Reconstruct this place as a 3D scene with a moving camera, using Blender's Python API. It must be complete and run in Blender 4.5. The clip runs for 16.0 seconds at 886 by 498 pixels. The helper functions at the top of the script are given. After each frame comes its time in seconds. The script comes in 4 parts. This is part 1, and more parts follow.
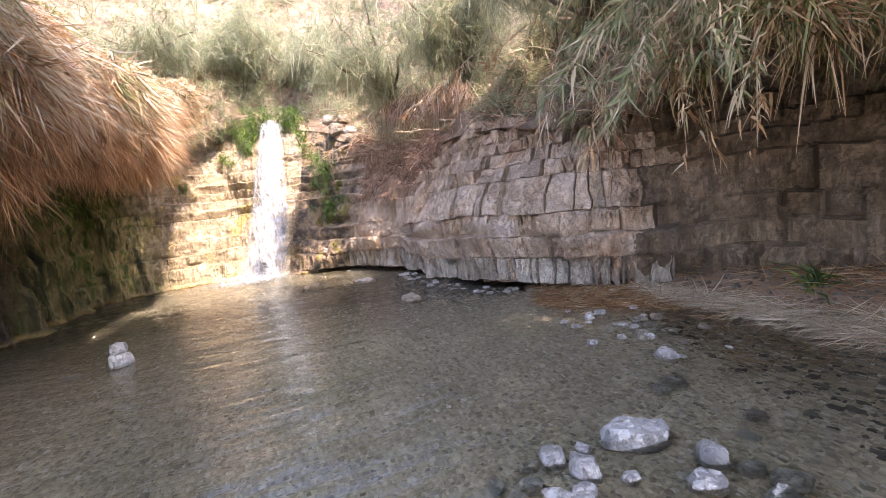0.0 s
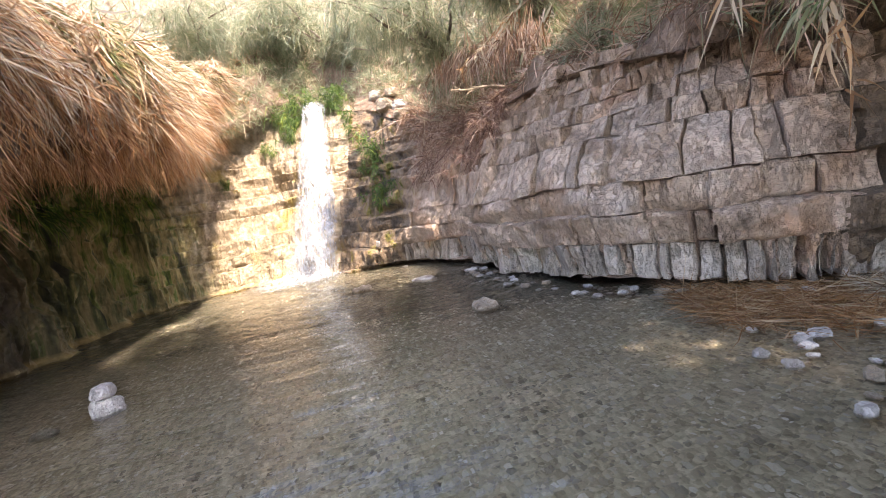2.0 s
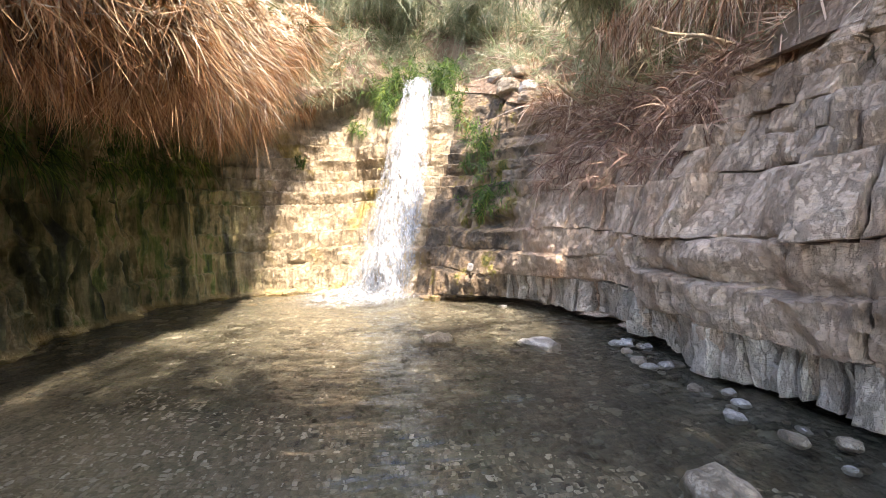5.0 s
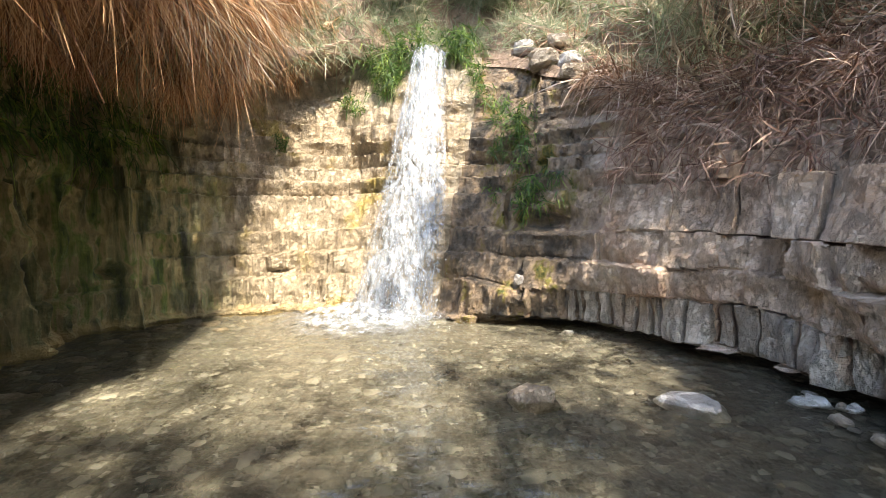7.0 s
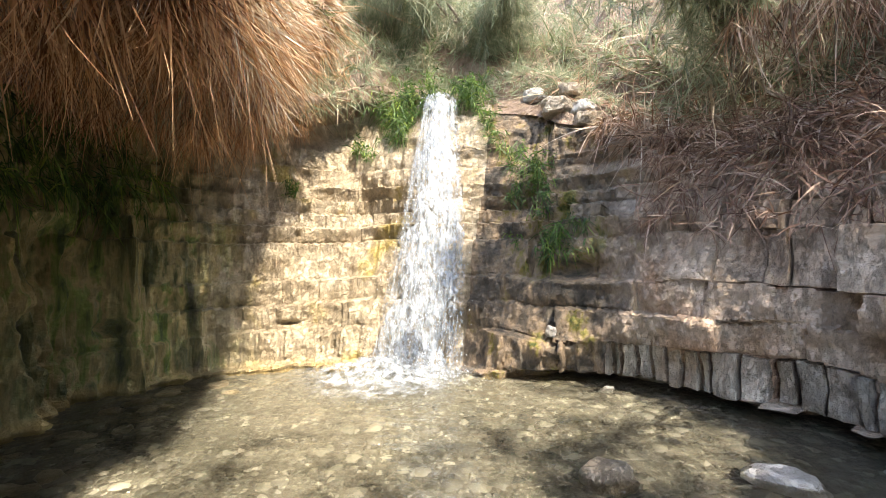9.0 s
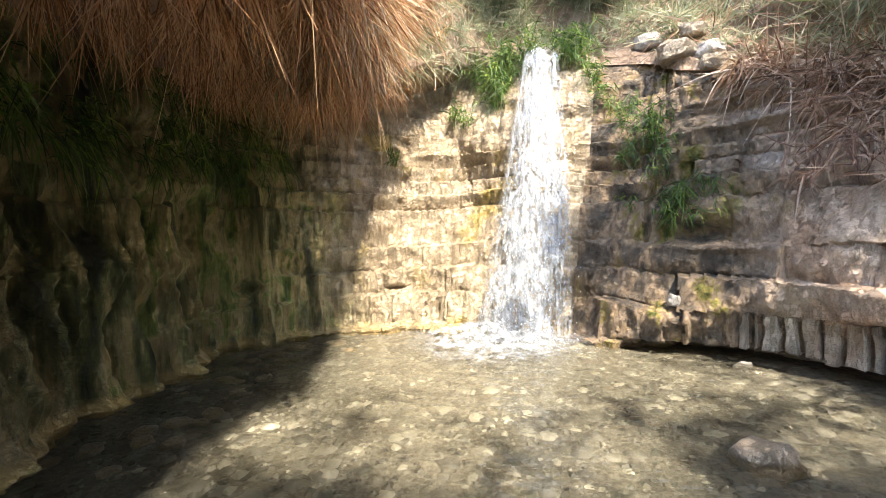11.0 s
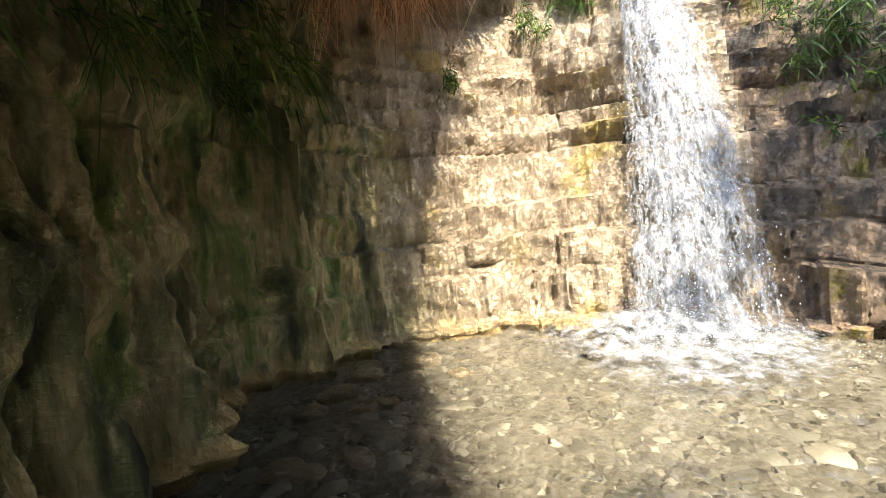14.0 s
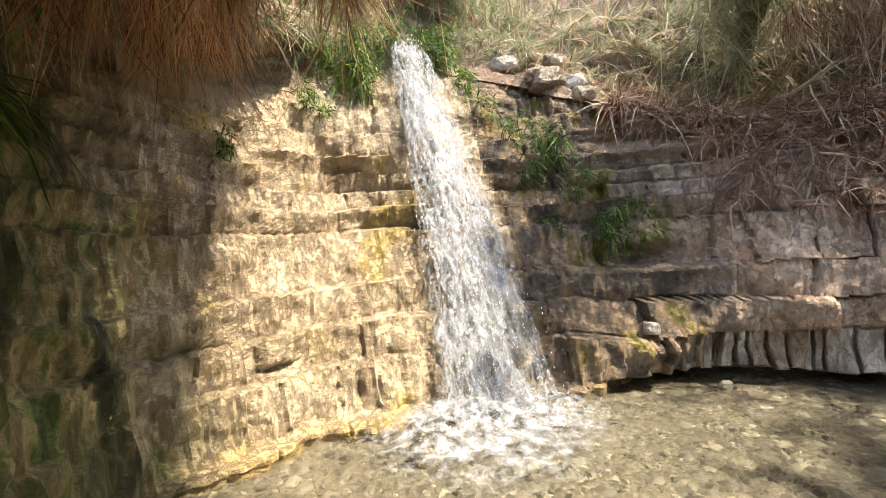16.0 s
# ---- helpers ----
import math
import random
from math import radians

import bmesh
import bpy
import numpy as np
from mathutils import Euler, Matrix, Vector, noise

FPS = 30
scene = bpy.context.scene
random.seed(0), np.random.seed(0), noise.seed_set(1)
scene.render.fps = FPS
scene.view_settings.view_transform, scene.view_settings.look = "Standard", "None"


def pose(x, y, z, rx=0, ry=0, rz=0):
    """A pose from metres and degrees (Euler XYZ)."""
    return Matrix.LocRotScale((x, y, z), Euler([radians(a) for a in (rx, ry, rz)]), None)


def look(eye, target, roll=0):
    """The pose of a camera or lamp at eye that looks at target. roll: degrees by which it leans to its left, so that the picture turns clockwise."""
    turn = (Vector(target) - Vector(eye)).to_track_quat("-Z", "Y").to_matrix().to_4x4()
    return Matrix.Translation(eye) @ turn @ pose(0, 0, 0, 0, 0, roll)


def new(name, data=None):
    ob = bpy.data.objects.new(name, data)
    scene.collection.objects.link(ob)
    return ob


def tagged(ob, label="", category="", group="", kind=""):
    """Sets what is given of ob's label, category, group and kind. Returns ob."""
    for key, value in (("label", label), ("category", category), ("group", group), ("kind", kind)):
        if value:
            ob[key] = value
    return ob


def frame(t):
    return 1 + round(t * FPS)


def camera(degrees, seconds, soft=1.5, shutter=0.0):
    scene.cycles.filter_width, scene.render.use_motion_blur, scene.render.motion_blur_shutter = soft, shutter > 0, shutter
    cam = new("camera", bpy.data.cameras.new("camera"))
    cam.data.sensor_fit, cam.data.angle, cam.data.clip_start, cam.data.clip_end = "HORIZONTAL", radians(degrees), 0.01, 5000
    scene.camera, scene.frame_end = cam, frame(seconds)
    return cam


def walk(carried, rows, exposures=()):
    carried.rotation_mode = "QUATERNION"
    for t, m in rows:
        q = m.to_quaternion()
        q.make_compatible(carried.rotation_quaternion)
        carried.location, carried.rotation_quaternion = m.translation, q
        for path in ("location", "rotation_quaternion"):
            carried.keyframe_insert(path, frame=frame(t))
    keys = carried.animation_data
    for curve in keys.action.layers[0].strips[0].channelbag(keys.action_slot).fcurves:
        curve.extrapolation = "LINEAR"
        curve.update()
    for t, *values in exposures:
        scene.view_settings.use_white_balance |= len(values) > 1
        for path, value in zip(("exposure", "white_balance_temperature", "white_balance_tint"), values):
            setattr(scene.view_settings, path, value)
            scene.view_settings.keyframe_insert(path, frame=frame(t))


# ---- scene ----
cam = camera(92.0, 16.0, soft=0.85)
METRES, EYE, TILT, LEAN, TURN = 11.53, 1.55, 0.75, -0.25, 0.0
ROWS = [
    (0.0, 0.0, 0.0, 0.0, -0.84, -7.24, 6.64),
    (0.5, -0.0131, 0.0457, -0.0092, 11.95, -4.31, 5.13),
    (1.0, -0.0253, 0.0891, -0.0132, 15.9, -5.52, 2.05),
    (1.5, -0.0292, 0.1284, -0.015, 15.21, -6.47, 7.21),
    (2.0, -0.0232, 0.1599, -0.0137, 6.79, -7.9, 10.49),
    (2.5, -0.0184, 0.1997, -0.0188, -1.77, -9.48, 9.96),
    (3.0, -0.0182, 0.2442, -0.0206, 5.71, -8.99, 4.92),
    (3.5, -0.031, 0.2859, -0.0202, 12.2, -7.5, 0.57),
    (4.0, -0.0526, 0.3232, -0.0156, 15.46, -6.56, 1.06),
    (4.5, -0.0766, 0.3626, -0.0175, 19.59, -4.94, 2.04),
    (7.0, -0.2443, 0.5144, -0.0231, 13.43, -4.61, 0.78),
    (7.5, -0.2675, 0.5264, -0.0156, 12.42, -4.62, 0.69),
    (8.0, -0.2848, 0.5251, -0.0109, 10.22, -2.62, 0.72),
    (10.5, -0.3059, 0.5261, -0.0106, 17.2, 2.07, 3.43),
    (11.0, -0.3228, 0.5272, -0.017, 22.26, -3.08, 1.89),
    (11.5, -0.3377, 0.5546, -0.0249, 21.72, -3.79, 0.3),
    (12.0, -0.3786, 0.5693, -0.0284, 21.5, -4.92, 1.32),
    (12.5, -0.4145, 0.582, -0.0285, 21.28, -7.55, 1.76),
    (13.0, -0.4525, 0.6071, -0.028, 21.72, -7.15, 1.15),
    (13.5, -0.4849, 0.6254, -0.0308, 20.08, -7.09, 1.56),
    (14.0, -0.5164, 0.6461, -0.0308, 16.73, -7.1, 4.25),
    (14.5, -0.5392, 0.67, -0.0272, 6.85, -8.22, 5.87),
    (15.0, -0.5555, 0.6742, -0.0203, -11.0, -8.68, 5.1),
    (15.5, -0.5606, 0.6767, -0.014, -15.77, -4.22, 3.28),
    (16.0, -0.5653, 0.6778, -0.0087, -16.81, -0.83, 3.12),
]
walk(cam, [(t, pose(0, 0, EYE, TILT, LEAN, TURN) @ pose(METRES * x, METRES * y, METRES * z, 90 + pitch, roll, yaw)) for t, x, y, z, yaw, pitch, roll in ROWS],
     exposures=((0.0, 3.12, 7300, 26), (1.0, 3.08, 7450, 25), (2.5, 3.22, 7400, 21), (4.5, 3.12, 7250, 18), (8.0, 2.75, 7000, 9), (10.8, 2.95, 7000, 11), (12.5, 2.72, 6850, 11), (14.5, 2.85, 7050, 12), (15.5, 2.62, 7450, 12), (16.0, 2.58, 7650, 12)))

# ---- world and sun ----
SUN_TO = Vector((0.51, -0.39, 1.0)).normalized()
world = bpy.data.worlds.new("sky")
world.use_nodes = True
scene.world = world
wn = world.node_tree.nodes
sky = wn.new("ShaderNodeTexSky")
sky.sky_type, sky.sun_disc = "NISHITA", False
sky.sun_elevation = math.asin(SUN_TO.z)
sky.sun_rotation = math.atan2(SUN_TO.x, SUN_TO.y)
world.node_tree.links.new(sky.outputs[0], wn["Background"].inputs[0])
wn["Background"].inputs[1].default_value = 0.15
sun = new("sun", bpy.data.lights.new("sun", "SUN"))
sun.data.energy, sun.data.angle, sun.data.color = 2.15, radians(0.6), (1.0, 0.93, 0.82)
sun.matrix_world = look(SUN_TO * 40, (0, 0, 0))

# ---- materials ----


def material(name):
    m = bpy.data.materials.new(name)
    m.use_nodes = True
    return m, m.node_tree.nodes, m.node_tree.links, m.node_tree.nodes["Principled BSDF"]


def tex_noise(n, l, scale, detail=6, rough=0.6, stretch=(1, 1, 1), kind="ShaderNodeTexNoise"):
    geo, mp, t = n.new("ShaderNodeNewGeometry"), n.new("ShaderNodeMapping"), n.new(kind)
    mp.inputs["Scale"].default_value = stretch
    t.inputs["Scale"].default_value = scale
    if kind == "ShaderNodeTexNoise":
        t.inputs["Detail"].default_value, t.inputs["Roughness"].default_value = detail, rough
    l.new(geo.outputs["Position"], mp.inputs[0])
    l.new(mp.outputs[0], t.inputs["Vector"])
    return t


def ramp(n, l, src, stops):
    r = n.new("ShaderNodeValToRGB")
    while len(r.color_ramp.elements) < len(stops):
        r.color_ramp.elements.new(0.5)
    for e, (p, c) in zip(r.color_ramp.elements, stops):
        e.position, e.color = p, (*c, 1) if len(c) == 3 else c
    l.new(src, r.inputs[0])
    return r.outputs[0]


def mix(n, l, fac, a, b, mode="MIX"):
    m = n.new("ShaderNodeMix")
    m.data_type, m.blend_type = "RGBA", mode
    for sock, v in ((m.inputs[0], fac), (m.inputs[6], a), (m.inputs[7], b)):
        if isinstance(v, (int, float)):
            sock.default_value = v
        elif isinstance(v, tuple):
            sock.default_value = (*v, 1)
        else:
            l.new(v, sock)
    return m.outputs[2]


def bump(n, l, height, strength, dist, prev=None):
    b = n.new("ShaderNodeBump")
    b.inputs["Strength"].default_value, b.inputs["Distance"].default_value = strength, dist
    l.new(height, b.inputs["Height"])
    if prev:
        l.new(prev, b.inputs["Normal"])
    return b.outputs[0]


G3 = lambda v: (v, v, v)


def tint_front(n, l, axis, lo, hi):
    """0 to 1 along an axis of the place, with a ragged edge: where one growth, earth or painted shade gives way to
    another.
    """
    geo, dot, mr, add = (n.new(k) for k in ("ShaderNodeNewGeometry", "ShaderNodeVectorMath", "ShaderNodeMapRange", "ShaderNodeMath"))
    wob = tex_noise(n, l, 1.3, 6, 0.65)
    dot.operation, add.operation = "DOT_PRODUCT", "MULTIPLY_ADD"
    dot.inputs[1].default_value = axis
    add.inputs[1].default_value = 1.8
    l.new(geo.outputs["Position"], dot.inputs[0])
    l.new(wob.outputs[0], add.inputs[0])
    l.new(dot.outputs["Value"], add.inputs[2])
    mr.inputs["From Min"].default_value, mr.inputs["From Max"].default_value = lo, hi
    l.new(add.outputs[0], mr.inputs["Value"])
    return mr.outputs[0]


def rock_material(name, dark, mid, light, stain, stain_at=(0.55, 0.7), rough=0.85, streak=True, moss=None):
    m, n, l, p = material(name)
    a = tex_noise(n, l, 1.3, 8, 0.62)
    c = ramp(n, l, a.outputs[0], [(0.3, dark), (0.5, mid), (0.72, light)])
    bed = tex_noise(n, l, 1.0, 6, 0.6, (0.8, 0.8, 4.0))
    c = mix(n, l, 0.25, c, ramp(n, l, bed.outputs[0], [(0.3, G3(0.55)), (0.55, G3(1.0)), (0.7, G3(1.25))]), "MULTIPLY")
    if streak:
        st = tex_noise(n, l, 1.0, 5, 0.6, (5.0, 5.0, 0.45))
        c = mix(n, l, 0.5, c, ramp(n, l, st.outputs[0], [(0.35, G3(0.5)), (0.55, G3(1.0)), (0.75, G3(1.15))]), "MULTIPLY")
    s = tex_noise(n, l, 0.9, 6, 0.6, (1, 1, 0.7))
    c = mix(n, l, ramp(n, l, s.outputs[0], [(stain_at[0], G3(0)), (stain_at[1], G3(1))]), c, stain)
    if moss:
        g = tex_noise(n, l, 1.7, 7, 0.7, (1.0, 1.0, 0.8))
        c = mix(n, l, ramp(n, l, g.outputs[0], [(0.55, G3(0)), (0.63, G3(1))]), c, moss)
    grit = tex_noise(n, l, 22, 5, 0.7)
    c = mix(n, l, 0.2, c, ramp(n, l, grit.outputs[0], [(0.3, G3(0.55)), (0.5, G3(1.0)), (0.7, G3(1.3))]), "MULTIPLY")
    oi = n.new("ShaderNodeObjectInfo")
    c = mix(n, l, 0.6, c, ramp(n, l, oi.outputs["Random"], [(0.0, G3(0.75)), (1.0, G3(1.2))]), "MULTIPLY")
    vein = tex_noise(n, l, 3.5, 8, 0.75, (1.7, 1.7, 0.6))
    c = mix(n, l, 0.5, c, ramp(n, l, vein.outputs[0], [(0.47, G3(1.0)), (0.497, G3(0.45)), (0.503, G3(0.45)), (0.53, G3(1.0))]), "MULTIPLY")
    l.new(c, p.inputs["Base Color"])
    p.inputs["Roughness"].default_value = rough
    fine = tex_noise(n, l, 28, 8, 0.7)
    mid_b = tex_noise(n, l, 5, 6, 0.65, (1, 1, 2.2))
    crack = tex_noise(n, l, 4.5, 7, 0.72, (1.9, 1.9, 0.7))
    lines = ramp(n, l, crack.outputs[0], [(0.46, G3(1)), (0.5, G3(0)), (0.54, G3(1))])
    l.new(bump(n, l, fine.outputs[0], 0.4, 0.01, bump(n, l, lines, 0.8, 0.03, bump(n, l, mid_b.outputs[0], 0.7, 0.11))), p.inputs["Normal"])
    return m


ROCK_RIGHT = rock_material("grey_pink_limestone", (0.30, 0.205, 0.14), (0.52, 0.385, 0.28), (0.66, 0.53, 0.42), (0.45, 0.26, 0.15), (0.52, 0.7))


def add_moss(m):
    """Dark wet moss on the limestone near the fall."""
    n, l = m.node_tree.nodes, m.node_tree.links
    sock = n["Principled BSDF"].inputs["Base Color"]
    dry = sock.links[0].from_socket
    a = tex_noise(n, l, 1.8, 7, 0.68, (1.2, 1.2, 0.8))
    wet = ramp(n, l, a.outputs[0], [(0.3, (0.03, 0.026, 0.02)), (0.43, (0.1, 0.078, 0.055)), (0.54, (0.27, 0.19, 0.12)), (0.61, (0.19, 0.155, 0.03)), (0.68, (0.04, 0.07, 0.014))])
    l.new(mix(n, l, tint_front(n, l, (1.0, 0.0, 0.0), -1.9, -0.6), wet, dry), sock)


def tufa_material():
    """Yellow tufa that turns olive with algae, and dark with painted shade, towards the wet, hidden side of the bay."""
    m = rock_material("stained_shaded_tufa", (0.28, 0.205, 0.125), (0.46, 0.365, 0.24), (0.57, 0.485, 0.355), (0.40, 0.30, 0.085), (0.56, 0.66), 0.6)
    n, l = m.node_tree.nodes, m.node_tree.links
    p = n["Principled BSDF"]
    sock = p.inputs["Base Color"]
    warm = sock.links[0].from_socket
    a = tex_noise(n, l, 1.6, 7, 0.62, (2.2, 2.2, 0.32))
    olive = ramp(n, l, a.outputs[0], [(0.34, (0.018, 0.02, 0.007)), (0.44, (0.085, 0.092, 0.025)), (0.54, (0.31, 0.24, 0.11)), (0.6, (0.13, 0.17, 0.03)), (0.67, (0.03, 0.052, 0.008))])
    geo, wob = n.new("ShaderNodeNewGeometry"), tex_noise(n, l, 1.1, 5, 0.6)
    # Ragged edge follows algae and the reed bank's shadow, both put in colour.
    fac = tint_front(n, l, (0.55, 0.84, 0.0), 5.75, 6.7)
    # Shade under the overhanging reed bank, mixed into the near wall as dark brown.
    olive = mix(n, l, tint_front(n, l, (0.0, 1.0, 0.0), 7.4, 8.8), (0.045, 0.028, 0.015), olive)
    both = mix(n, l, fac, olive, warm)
    xyz, rim = n.new("ShaderNodeSeparateXYZ"), n.new("ShaderNodeMapRange")
    l.new(geo.outputs["Position"], xyz.inputs[0])
    l.new(xyz.outputs["Z"], rim.inputs["Value"])
    rim.inputs["From Min"].default_value, rim.inputs["From Max"].default_value = 0.12, 0.05
    patch = mix(n, l, ramp(n, l, wob.outputs[0], [(0.4, G3(0.2)), (0.6, G3(0.9))]), both, (0.42, 0.29, 0.11))
    l.new(mix(n, l, rim.outputs[0], both, patch), sock)
    return m


TUFA = tufa_material()
add_moss(ROCK_RIGHT)
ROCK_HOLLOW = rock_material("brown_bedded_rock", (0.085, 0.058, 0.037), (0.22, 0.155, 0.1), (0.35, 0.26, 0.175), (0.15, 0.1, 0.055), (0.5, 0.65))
ROCK_TEETH = rock_material("pale_block_limestone", (0.32, 0.26, 0.2), (0.56, 0.48, 0.39), (0.68, 0.61, 0.52), (0.32, 0.225, 0.145), (0.52, 0.68))
STONE = rock_material("pale_stone", (0.3, 0.275, 0.245), (0.5, 0.465, 0.42), (0.63, 0.6, 0.55), (0.28, 0.23, 0.17), (0.62, 0.8), streak=False)
STONE_WET = rock_material("wet_brown_stone", (0.15, 0.12, 0.085), (0.31, 0.25, 0.18), (0.46, 0.38, 0.29), (0.28, 0.20, 0.10), (0.6, 0.75), 0.35, streak=False)
SOIL = rock_material("dry_brown_soil", (0.18, 0.12, 0.085), (0.34, 0.24, 0.17), (0.46, 0.34, 0.25), (0.16, 0.12, 0.07), streak=False)


def ground_material():
    m, n, l, p = material("gravel_bed")
    v = tex_noise(n, l, 24, kind="ShaderNodeTexVoronoi")
    v2 = tex_noise(n, l, 42, kind="ShaderNodeTexVoronoi")
    big = tex_noise(n, l, 0.8, 5, 0.6)
    c = ramp(n, l, v.outputs["Color"], [(0.1, (0.12, 0.105, 0.08)), (0.5, (0.20, 0.176, 0.138)), (0.9, (0.36, 0.32, 0.26))])
    c2 = ramp(n, l, v2.outputs["Color"], [(0.1, (0.10, 0.088, 0.065)), (0.9, (0.28, 0.245, 0.195))])
    c = mix(n, l, 0.6, c, c2)
    c = mix(n, l, 0.7, c, ramp(n, l, big.outputs[0], [(0.3, (0.6, 0.58, 0.5)), (0.65, (1.15, 1.1, 1.05))]), "MULTIPLY")
    c = mix(n, l, tint_front(n, l, (1.0, 0.12, 0.0), 3.9, 4.7), c, (0.13, 0.085, 0.055))
    # Light put into the colour: shaded near gravel brightened, sunlit pool gravel darkened.
    c = mix(n, l, tint_front(n, l, (0.0, 1.0, 0.0), 6.0, 8.3), mix(n, l, 1.0, c, (2.2, 2.16, 2.1), "MULTIPLY"), mix(n, l, 1.0, c, (0.52, 0.54, 0.56), "MULTIPLY"))
    l.new(c, p.inputs["Base Color"])
    p.inputs["Roughness"].default_value = 0.7
    l.new(bump(n, l, v2.outputs["Distance"], 0.4, -0.012, bump(n, l, v.outputs["Distance"], 0.4, -0.03)), p.inputs["Normal"])
    return m


GRAVEL = ground_material()


def leaf_material(name, stops, rough=0.6, glow=0.35):
    m, n, l, p = material(name)
    geo = n.new("ShaderNodeNewGeometry")
    c = ramp(n, l, geo.outputs["Random Per Island"], stops)
    v = tex_noise(n, l, 1.2, 3)
    c = mix(n, l, 0.6, c, ramp(n, l, v.outputs[0], [(0.3, G3(0.6)), (0.7, G3(1.2))]), "MULTIPLY")
    l.new(c, p.inputs["Base Color"])
    p.inputs["Roughness"].default_value = rough
    t, mx = n.new("ShaderNodeBsdfTranslucent"), n.new("ShaderNodeMixShader")
    l.new(c, t.inputs["Color"])
    mx.inputs[0].default_value = glow
    l.new(p.outputs[0], mx.inputs[1])
    l.new(t.outputs[0], mx.inputs[2])
    l.new(mx.outputs[0], n["Material Output"].inputs[0])
    return m


DRY_REED = leaf_material("dry_reed_leaf", [(0.0, (0.11, 0.05, 0.02)), (0.3, (0.32, 0.17, 0.075)), (0.62, (0.54, 0.37, 0.21)), (0.84, (0.66, 0.54, 0.38)), (0.92, (0.62, 0.53, 0.39)), (1.0, (0.16, 0.2, 0.07))])
BLEACHED = leaf_material("bleached_reed_leaf", [(0.0, (0.16, 0.08, 0.035)), (0.25, (0.42, 0.26, 0.13)), (0.55, (0.66, 0.52, 0.35)), (0.8, (0.76, 0.68, 0.54)), (1.0, (0.8, 0.75, 0.64))])
RED_REED = leaf_material("rust_reed_root", [(0.0, (0.12, 0.05, 0.02)), (0.25, (0.30, 0.14, 0.06)), (0.6, (0.62, 0.36, 0.18)), (1.0, (0.78, 0.55, 0.34))], glow=0.5)
DEEP_REED = leaf_material("green_cane_leaf", [(0.0, (0.06, 0.09, 0.022)), (0.35, (0.14, 0.18, 0.06)), (0.6, (0.28, 0.28, 0.13)), (0.8, (0.48, 0.37, 0.21)), (1.0, (0.6, 0.48, 0.31))])
GREEN_REED = leaf_material("grey_green_reed_leaf", [(0.0, (0.13, 0.18, 0.07)), (0.4, (0.24, 0.28, 0.15)), (0.6, (0.44, 0.37, 0.25)), (1.0, (0.58, 0.48, 0.36))])
TAMARISK = leaf_material("grey_green_needles", [(0.0, (0.17, 0.20, 0.11)), (0.5, (0.31, 0.35, 0.22)), (0.8, (0.45, 0.45, 0.31)), (1.0, (0.57, 0.49, 0.35))], glow=0.45)
FRESH = leaf_material("fresh_green_leaf", [(0.0, (0.02, 0.048, 0.01)), (0.5, (0.06, 0.125, 0.02)), (0.82, (0.15, 0.24, 0.04)), (1.0, (0.30, 0.36, 0.06))])
TWIG = leaf_material("dead_twig", [(0.0, (0.10, 0.055, 0.03)), (0.4, (0.30, 0.16, 0.09)), (0.75, (0.55, 0.36, 0.25)), (1.0, (0.72, 0.6, 0.48))], glow=0.1)
VINE = leaf_material("red_brown_vine", [(0.0, (0.09, 0.04, 0.025)), (0.45, (0.24, 0.13, 0.085)), (0.8, (0.42, 0.27, 0.19)), (1.0, (0.62, 0.46, 0.34))], glow=0.1)
BARK = rock_material("grey_bark", (0.12, 0.09, 0.07), (0.25, 0.20, 0.16), (0.36, 0.30, 0.25), (0.2, 0.15, 0.1))


